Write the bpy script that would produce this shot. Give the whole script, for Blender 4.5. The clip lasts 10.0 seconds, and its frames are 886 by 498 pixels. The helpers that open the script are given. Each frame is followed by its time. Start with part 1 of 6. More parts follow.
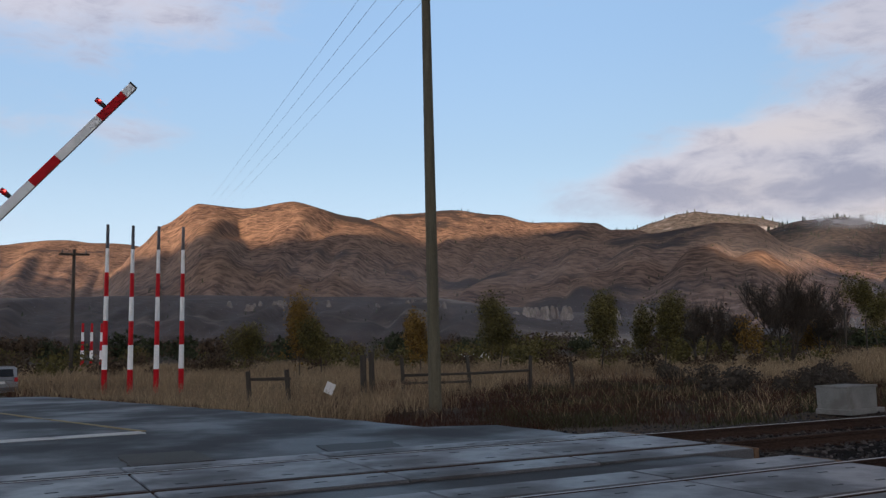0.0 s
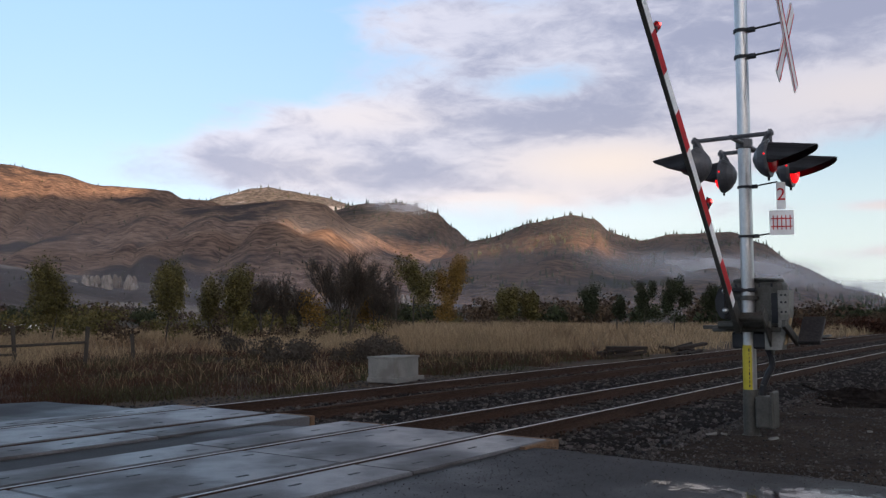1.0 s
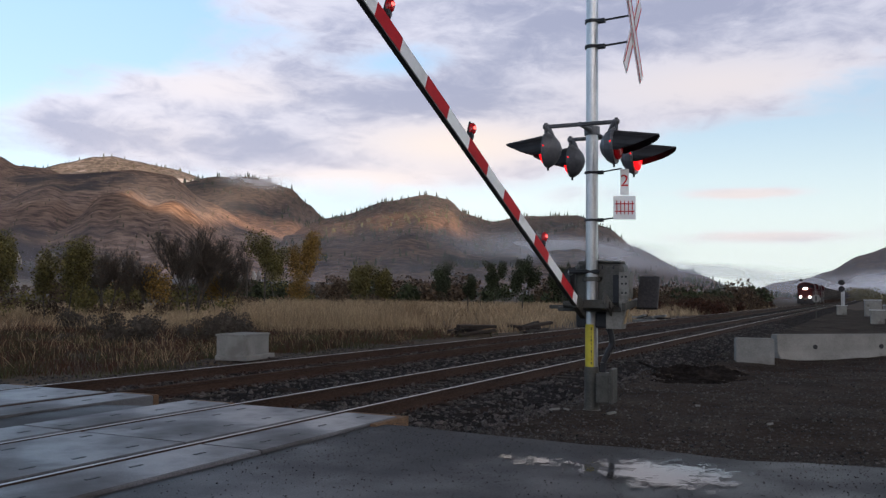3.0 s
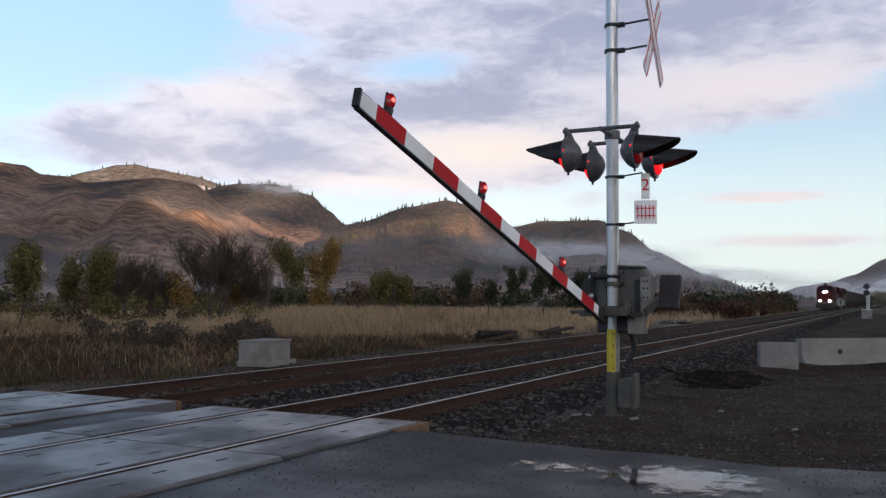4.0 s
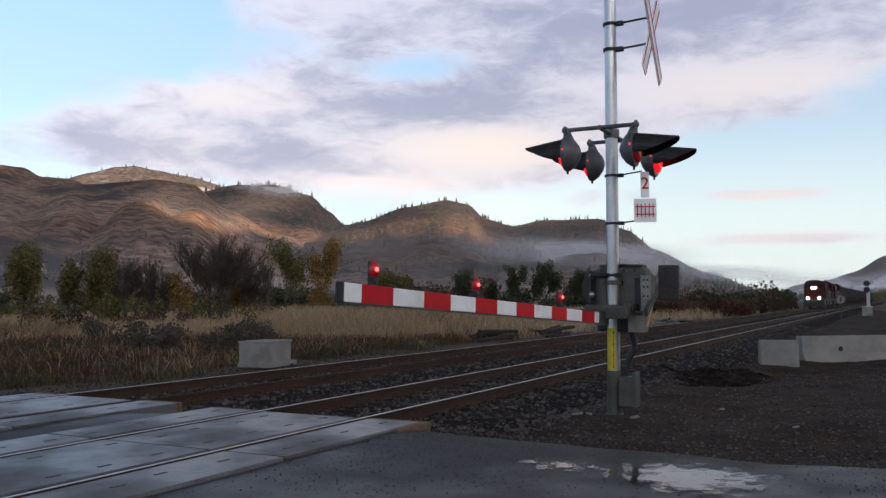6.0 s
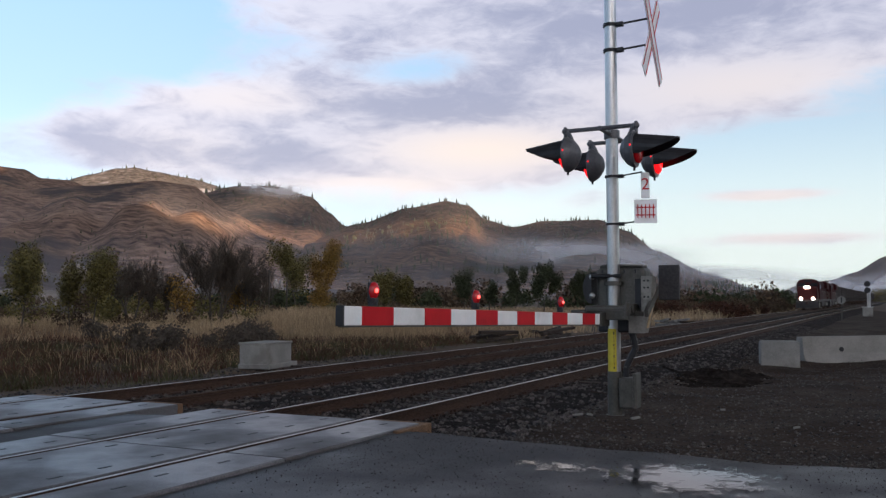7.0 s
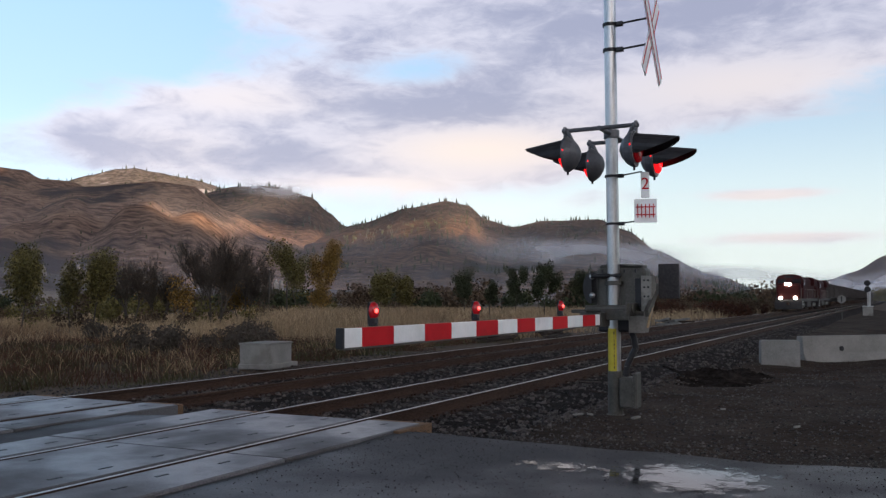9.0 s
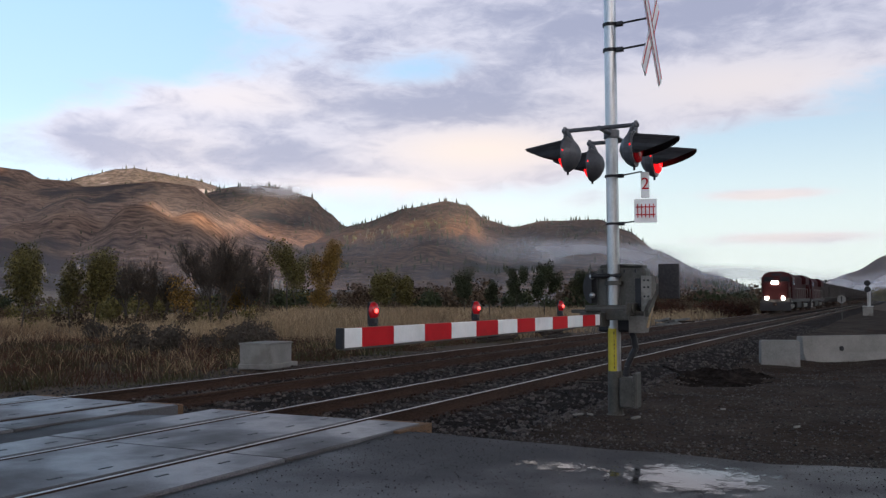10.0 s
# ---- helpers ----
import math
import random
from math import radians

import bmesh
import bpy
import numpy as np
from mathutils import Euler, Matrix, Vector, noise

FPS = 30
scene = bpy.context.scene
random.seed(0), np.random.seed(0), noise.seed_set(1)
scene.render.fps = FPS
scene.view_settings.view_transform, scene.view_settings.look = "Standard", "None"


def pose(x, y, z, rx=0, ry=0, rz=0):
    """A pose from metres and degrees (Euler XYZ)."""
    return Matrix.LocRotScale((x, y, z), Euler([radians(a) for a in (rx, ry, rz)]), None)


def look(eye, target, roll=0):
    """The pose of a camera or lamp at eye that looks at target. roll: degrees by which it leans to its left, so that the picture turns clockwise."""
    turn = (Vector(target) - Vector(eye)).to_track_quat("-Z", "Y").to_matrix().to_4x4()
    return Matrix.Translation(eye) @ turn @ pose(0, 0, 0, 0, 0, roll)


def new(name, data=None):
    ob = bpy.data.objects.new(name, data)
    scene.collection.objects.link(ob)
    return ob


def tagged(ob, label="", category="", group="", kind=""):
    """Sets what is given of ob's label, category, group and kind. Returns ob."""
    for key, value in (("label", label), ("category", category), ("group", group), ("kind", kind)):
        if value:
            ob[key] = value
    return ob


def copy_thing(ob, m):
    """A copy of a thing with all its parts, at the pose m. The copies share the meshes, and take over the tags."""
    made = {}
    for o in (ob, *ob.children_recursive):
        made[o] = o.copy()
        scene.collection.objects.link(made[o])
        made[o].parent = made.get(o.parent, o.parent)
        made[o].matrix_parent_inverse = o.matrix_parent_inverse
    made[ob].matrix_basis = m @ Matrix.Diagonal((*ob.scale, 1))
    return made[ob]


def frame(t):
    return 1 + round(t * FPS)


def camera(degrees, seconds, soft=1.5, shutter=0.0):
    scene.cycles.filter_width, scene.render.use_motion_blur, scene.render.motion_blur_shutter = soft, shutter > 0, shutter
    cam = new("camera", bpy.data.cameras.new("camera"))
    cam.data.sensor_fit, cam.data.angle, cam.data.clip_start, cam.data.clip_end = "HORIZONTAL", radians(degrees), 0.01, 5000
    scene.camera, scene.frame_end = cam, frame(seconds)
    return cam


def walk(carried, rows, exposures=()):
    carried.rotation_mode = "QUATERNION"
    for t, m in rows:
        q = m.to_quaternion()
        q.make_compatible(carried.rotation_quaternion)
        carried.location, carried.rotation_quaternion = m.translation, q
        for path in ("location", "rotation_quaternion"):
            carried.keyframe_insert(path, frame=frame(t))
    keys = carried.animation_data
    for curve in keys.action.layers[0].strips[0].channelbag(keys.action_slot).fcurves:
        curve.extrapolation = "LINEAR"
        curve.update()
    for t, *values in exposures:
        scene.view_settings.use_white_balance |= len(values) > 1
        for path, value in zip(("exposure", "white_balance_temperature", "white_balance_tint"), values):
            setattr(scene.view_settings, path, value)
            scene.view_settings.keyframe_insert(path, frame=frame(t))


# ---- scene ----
cam = camera(52.85, 10.0, soft=1.35)


def turn(yaw, pitch, roll):
    """Camera pose: yaw to the left of the rails, pitch up, roll, in degrees."""
    return pose(0, 0, 1.4, 90 + pitch, 0, yaw) @ pose(0, 0, 0, 0, 0, roll)


walk(cam, [(0.0, turn(62.1, 6.21, -0.87)), (0.1, turn(58.61, 6.77, -0.78)), (0.2, turn(53.38, 7.45, -0.69)),
           (0.3, turn(50.16, 7.88, -0.59)), (0.4, turn(45.74, 7.72, -0.5)), (0.5, turn(42.34, 7.23, -0.41)),
           (0.7, turn(40.09, 6.09, -0.27)), (1.0, turn(34.98, 4.22, -0.07)), (1.2, turn(33.6, 3.9, 0.11)),
           (1.5, turn(28.43, 3.0, 0.39)), (1.7, turn(25.4, 2.62, 0.46)), (2.0, turn(24.66, 2.49, 0.57)),
           (2.5, turn(24.83, 2.64, 0.66)), (2.9, turn(25.4, 2.8, 0.6)), (3.7, turn(26.85, 3.18, 0.36)),
           (4.0, turn(26.92, 3.2, 0.32)), (4.5, turn(26.94, 3.21, 0.17)), (5.0, turn(26.92, 3.17, 0.08)), (5.5, turn(26.91, 3.16, -0.01)),
           (7.0, turn(26.94, 3.25, -0.12)), (7.5, turn(26.94, 3.25, -0.23)), (10.0, turn(26.94, 3.25, -0.23))],
     [(0.0, 1.2), (0.5, 1.15), (1.0, 1.6), (1.5, 1.68), (10.0, 1.68)])

# ---------------------------------------------------------------- sky, sun
SUN_TO = Vector((0.8, -0.6, 0.10)).normalized()


def make_world():
    world = bpy.data.worlds.new("dawn_sky")
    scene.world = world
    world.use_nodes = True
    nt = world.node_tree
    nt.nodes.clear()
    N, L = nt.nodes.new, nt.links.new

    def math_(op, a, b=None, clamp=False):
        n = N("ShaderNodeMath")
        n.operation, n.use_clamp = op, clamp
        for i, v in enumerate((a, b)):
            if v is None:
                continue
            if isinstance(v, (int, float)):
                n.inputs[i].default_value = v
            else:
                L(v, n.inputs[i])
        return n.outputs[0]

    def mix(f, a, b):
        n = N("ShaderNodeMix")
        n.data_type = "RGBA"
        for k, v in ((0, f), (6, a), (7, b)):
            if isinstance(v, (int, float)):
                n.inputs[k].default_value = v
            elif isinstance(v, tuple):
                n.inputs[k].default_value = (*v, 1)
            else:
                L(v, n.inputs[k])
        return n.outputs[2]

    def smooth(v, a, b):
        n = N("ShaderNodeMapRange")
        n.interpolation_type = "SMOOTHSTEP"
        L(v, n.inputs[0])
        n.inputs[1].default_value, n.inputs[2].default_value = a, b
        return n.outputs[0]

    tc = N("ShaderNodeTexCoord")
    sep = N("ShaderNodeSeparateXYZ")
    L(tc.outputs["Generated"], sep.inputs[0])
    x, y, z = sep.outputs
    az = math_("MULTIPLY", math_("ARCTAN2", math_("MULTIPLY", x, -1.0), y), 57.2958)
    el = math_("MULTIPLY", math_("ARCSINE", z), 57.2958)
    # cloud coordinates: degrees, stretched sideways
    comb = N("ShaderNodeCombineXYZ")
    L(math_("MULTIPLY", az, 0.055), comb.inputs[0])
    L(math_("MULTIPLY", el, 0.15), comb.inputs[1])

    def noise_(scale, detail, rough, dist, seed):
        n = N("ShaderNodeTexNoise")
        n.noise_dimensions = "4D"
        L(comb.outputs[0], n.inputs["Vector"])
        n.inputs["W"].default_value = seed
        for k, v in (("Scale", scale), ("Detail", detail), ("Roughness", rough), ("Distortion", dist)):
            n.inputs[k].default_value = v
        return n.outputs[0]

    big, fine, shade, wisp = noise_(0.9, 4, 0.5, 0.3, 2.0), noise_(2.6, 9, 0.58, 0.6, 5.0), noise_(1.7, 6, 0.52, 0.35, 9.0), noise_(6.0, 9, 0.62, 0.8, 14.0)

    def blob(a0, e0, ra, re, amount, lean=0.0):
        da = math_("SUBTRACT", az, a0)
        u = math_("DIVIDE", da, ra)
        v = math_("DIVIDE", math_("SUBTRACT", math_("SUBTRACT", el, e0), math_("MULTIPLY", da, lean)), re)
        g = math_("EXPONENT", math_("MULTIPLY", math_("ADD", math_("MULTIPLY", u, u), math_("MULTIPLY", v, v)), -1.0))
        return math_("MULTIPLY", g, amount)

    def pile(start, blobs):
        for k in blobs:
            start = math_("ADD", start, blob(*k))
        return start

    def centred(v, gain_):
        return math_("MULTIPLY", math_("SUBTRACT", v, 0.5), gain_)

    # where cloud lies: the long stratus bank over the hills, the sheet above the line, the bank in the west, low wisps
    field = math_("ADD", math_("ADD", centred(fine, 1.2), centred(big, 0.7)), centred(wisp, 0.5))
    field = pile(field, ((43.5, 10.0, 9, 2.3, 1.2, 0.0), (34, 10.8, 9, 3.3, 1.3, 0.0), (23, 9.6, 9, 2.6, 1.15, -0.02), (12, 13.2, 13, 2.6, 1.0, -0.05), (8, 17.5, 22, 3.0, 1.4, -0.05),
                         (34, 18.5, 8, 1.6, 0.7, 0.0), (86, 20.5, 13, 3.0, 0.8, 0.0), (84, 13.5, 12, 1.4, 0.4, 0.0), (7, 6.3, 4.0, 0.4, 1.0, 0.0), (5.5, 3.6, 5.0, 0.4, 0.9, 0.0),
                         (0, 30, 60, 9, 0.55, 0.0), (-90, 12, 60, 10, 0.3, 0.0), (190, 14, 50, 9, 0.4, 0.0), (62, 15, 11, 4.5, -0.9, 0.0), (49, 17.5, 7, 2.6, -0.7, 0.0), (8, 8.0, 9, 1.5, -0.55, 0.0),
                         (28, 14.6, 5.5, 1.1, -0.55, -0.05), (12, 5.0, 12, 0.7, -0.4, 0.0), (0, 70, 400, 26, 0.7, 0.0)))
    cover = smooth(field, 0.08, 0.72)
    low = smooth(el, 16.0, 6.5)
    east = smooth(az, 62.0, 10.0)
    # the grey undersides and streaks of the banks, and the faces that the low sun reaches
    gloom = math_("ADD", math_("ADD", centred(shade, 1.3), centred(wisp, 1.6)), math_("ADD", centred(fine, 1.3), 0.42))
    gloom = pile(gloom, ((29, 12.3, 8.5, 0.9, 0.5, 0.02), (35, 8.9, 8, 0.9, 0.4, 0.02), (47, 9.5, 6, 1.2, 0.25, 0.0), (12, 17.2, 12, 2.2, 0.5, -0.03), (24, 9.7, 6, 1.3, -0.85, 0.0),
                         (39, 12.8, 6, 1.0, -0.5, 0.0), (8, 13.0, 8, 1.4, -0.6, 0.0), (32, 7.1, 5, 0.7, -0.6, 0.0), (6, 5, 12, 2.0, -0.6, 0.0), (33, 18.0, 8, 1.6, -0.1, 0.0)))
    dark = smooth(gloom, 0.0, 1.0)
    body = mix(dark, (0.505, 0.50, 0.58), (0.275, 0.285, 0.385))
    warm = pile(math_("MULTIPLY", low, 0.15), ((24, 9.6, 7, 1.5, 0.75, 0.0), (40, 12.6, 6, 1.2, 0.35, 0.0), (31, 7.2, 6, 0.8, 0.5, 0.0), (7, 5, 10, 1.9, 0.6, 0.0), (8, 13.0, 9, 1.6, 0.4, 0.0), (44, 9.3, 5, 1.6, 0.25, 0.0)))
    body = mix(math_("MULTIPLY", math_("MINIMUM", warm, 1.0), math_("SUBTRACT", 1.0, math_("MULTIPLY", dark, 0.6))), body, (0.73, 0.615, 0.54))
    edge = smooth(field, 0.9, 0.3)
    body = mix(math_("MULTIPLY", edge, 0.4), body, (0.62, 0.60, 0.66))
    sky = N("ShaderNodeTexSky")
    sky.sky_type, sky.sun_disc = "NISHITA", False
    sky.sun_elevation, sky.sun_rotation = math.asin(SUN_TO.z), math.atan2(SUN_TO.x, SUN_TO.y)
    sky.altitude, sky.air_density, sky.dust_density, sky.ozone_density = 350, 1.0, 1.5, 2.0
    tint = N("ShaderNodeVectorMath")
    tint.operation = "SCALE"
    L(sky.outputs[0], tint.inputs[0])
    tint.inputs["Scale"].default_value = 0.13
    # thin high veil that whitens the blue towards the horizon
    veil = math_("ADD", math_("MULTIPLY", smooth(el, 13.0, 1.0), 0.45), 0.5)
    clear = mix(veil, tint.outputs[0], mix(smooth(el, 1.0, 22.0), mix(east, (0.62, 0.74, 0.88), (0.68, 0.75, 0.72)), (0.44, 0.66, 1.02)))
    col = mix(math_("MULTIPLY", cover, 0.92), clear, body)
    col = mix(math_("MULTIPLY", smooth(el, 24.0, 50.0), 0.8), col, (0.46, 0.41, 0.39))
    # brighter towards the low sun; unseen sky overhead dimmed to darken the ground
    toward = math_("ADD", math_("MULTIPLY", x, SUN_TO.x), math_("MULTIPLY", y, SUN_TO.y))
    toward = math_("POWER", math_("MAXIMUM", toward, 0.0), 2.0)
    overhead = math_("SUBTRACT", 1.0, math_("MULTIPLY", smooth(el, 22.0, 44.0), 0.93))
    gain = math_("MULTIPLY", math_("MULTIPLY", overhead, math_("ADD", math_("MULTIPLY", toward, 4.0), 1.0)), math_("SUBTRACT", 0.54, math_("MULTIPLY", east, 0.09)))
    col = mix(math_("MULTIPLY", toward, 0.7), col, (0.74, 0.58, 0.46))
    bg = N("ShaderNodeBackground")
    L(col, bg.inputs[0])
    L(gain, bg.inputs[1])
    out = N("ShaderNodeOutputWorld")
    L(bg.outputs[0], out.inputs[0])


make_world()
sun_lamp = bpy.data.lights.new("sun", "SUN")
sun_lamp.energy, sun_lamp.angle, sun_lamp.color = 5.0, radians(0.6), (1.0, 0.66, 0.42)
sun_ob = new("sun", sun_lamp)
sun_ob.matrix_world = look(SUN_TO * 50, (0, 0, 0))
scene.view_settings.exposure = 1.68


# ---------------------------------------------------------------- materials
def mat(name, c1, c2, scale=4.0, rough=0.8, bump=0.3, metal=0.0, fine=40.0, c3=None, island=0.0, rnd=0.0, rough2=None, bdist=0.02,
        stretch=(1, 1, 1), big=0.35, spec=0.25, grain=0.45):
    """Two-scale noise between c1 and c2, patches of c3, fine grain relief. island, rnd: brightness change per island or per object."""
    m = bpy.data.materials.new(name)
    m.use_nodes = True
    nt = m.node_tree
    N, L = nt.nodes.new, nt.links.new
    b = nt.nodes["Principled BSDF"]
    tc, mp = N("ShaderNodeTexCoord"), N("ShaderNodeMapping")
    L(tc.outputs["Object"], mp.inputs[0])
    mp.inputs["Scale"].default_value = stretch

    def noise_(s, d=6, r=0.6):
        n = N("ShaderNodeTexNoise")
        L(mp.outputs[0], n.inputs["Vector"])
        n.inputs["Scale"].default_value, n.inputs["Detail"].default_value, n.inputs["Roughness"].default_value = s, d, r
        return n.outputs[0]

    def ramp(v, lo, hi):
        n = N("ShaderNodeMapRange")
        n.interpolation_type = "SMOOTHSTEP"
        L(v, n.inputs[0])
        n.inputs[1].default_value, n.inputs[2].default_value = lo, hi
        return n.outputs[0]

    def mix(f, a, c, kind="MIX"):
        n = N("ShaderNodeMix")
        n.data_type, n.blend_type = "RGBA", kind
        for k, v in ((0, f), (6, a), (7, c)):
            if isinstance(v, (int, float)):
                n.inputs[k].default_value = v
            elif isinstance(v, tuple):
                n.inputs[k].default_value = (*v, 1)
            else:
                L(v, n.inputs[k])
        return n.outputs[2]

    n1, n2 = noise_(scale), noise_(fine, 4)
    col = mix(ramp(n1, 0.5 - big / 2, 0.5 + big / 2), c1, c2)
    col = mix(grain, col, mix(ramp(n2, 0.3, 0.7), tuple(v * 0.55 for v in c1), tuple(min(v * 1.35, 1) for v in c2)))
    if c3:
        col = mix(ramp(noise_(scale * 0.43, 5), 0.54, 0.66), col, c3)
    for amount, node, sock in ((island, "ShaderNodeNewGeometry", "Random Per Island"), (rnd, "ShaderNodeObjectInfo", "Random")):
        if amount:
            mr = N("ShaderNodeMapRange")
            L(N(node).outputs[sock], mr.inputs[0])
            mr.inputs[3].default_value, mr.inputs[4].default_value = 1 - amount, 1 + amount
            cmb = N("ShaderNodeCombineColor")
            for k in range(3):
                L(mr.outputs[0], cmb.inputs[k])
            col = mix(1.0, col, cmb.outputs[0], "MULTIPLY")
    L(col, b.inputs["Base Color"])
    b.inputs["Metallic"].default_value = metal
    b.inputs["Specular IOR Level"].default_value = spec
    if rough2 is None:
        b.inputs["Roughness"].default_value = rough
    else:
        mr = N("ShaderNodeMapRange")
        L(ramp(noise_(scale * 0.7, 4), 0.38, 0.62), mr.inputs[0])
        mr.inputs[3].default_value, mr.inputs[4].default_value = rough, rough2
        L(mr.outputs[0], b.inputs["Roughness"])
    if bump:
        bp = N("ShaderNodeBump")
        bp.inputs["Strength"].default_value, bp.inputs["Distance"].default_value = bump, bdist
        L(n2, bp.inputs["Height"])
        L(bp.outputs[0], b.inputs["Normal"])
    return m


def glow(name, colour, strength):
    m = bpy.data.materials.new(name)
    m.use_nodes = True
    b = m.node_tree.nodes["Principled BSDF"]
    b.inputs["Base Color"].default_value = (*colour, 1)
    b.inputs["Roughness"].default_value = 0.25
    b.inputs["Emission Color"].default_value = (*colour, 1)
    b.inputs["Emission Strength"].default_value = strength
    return m


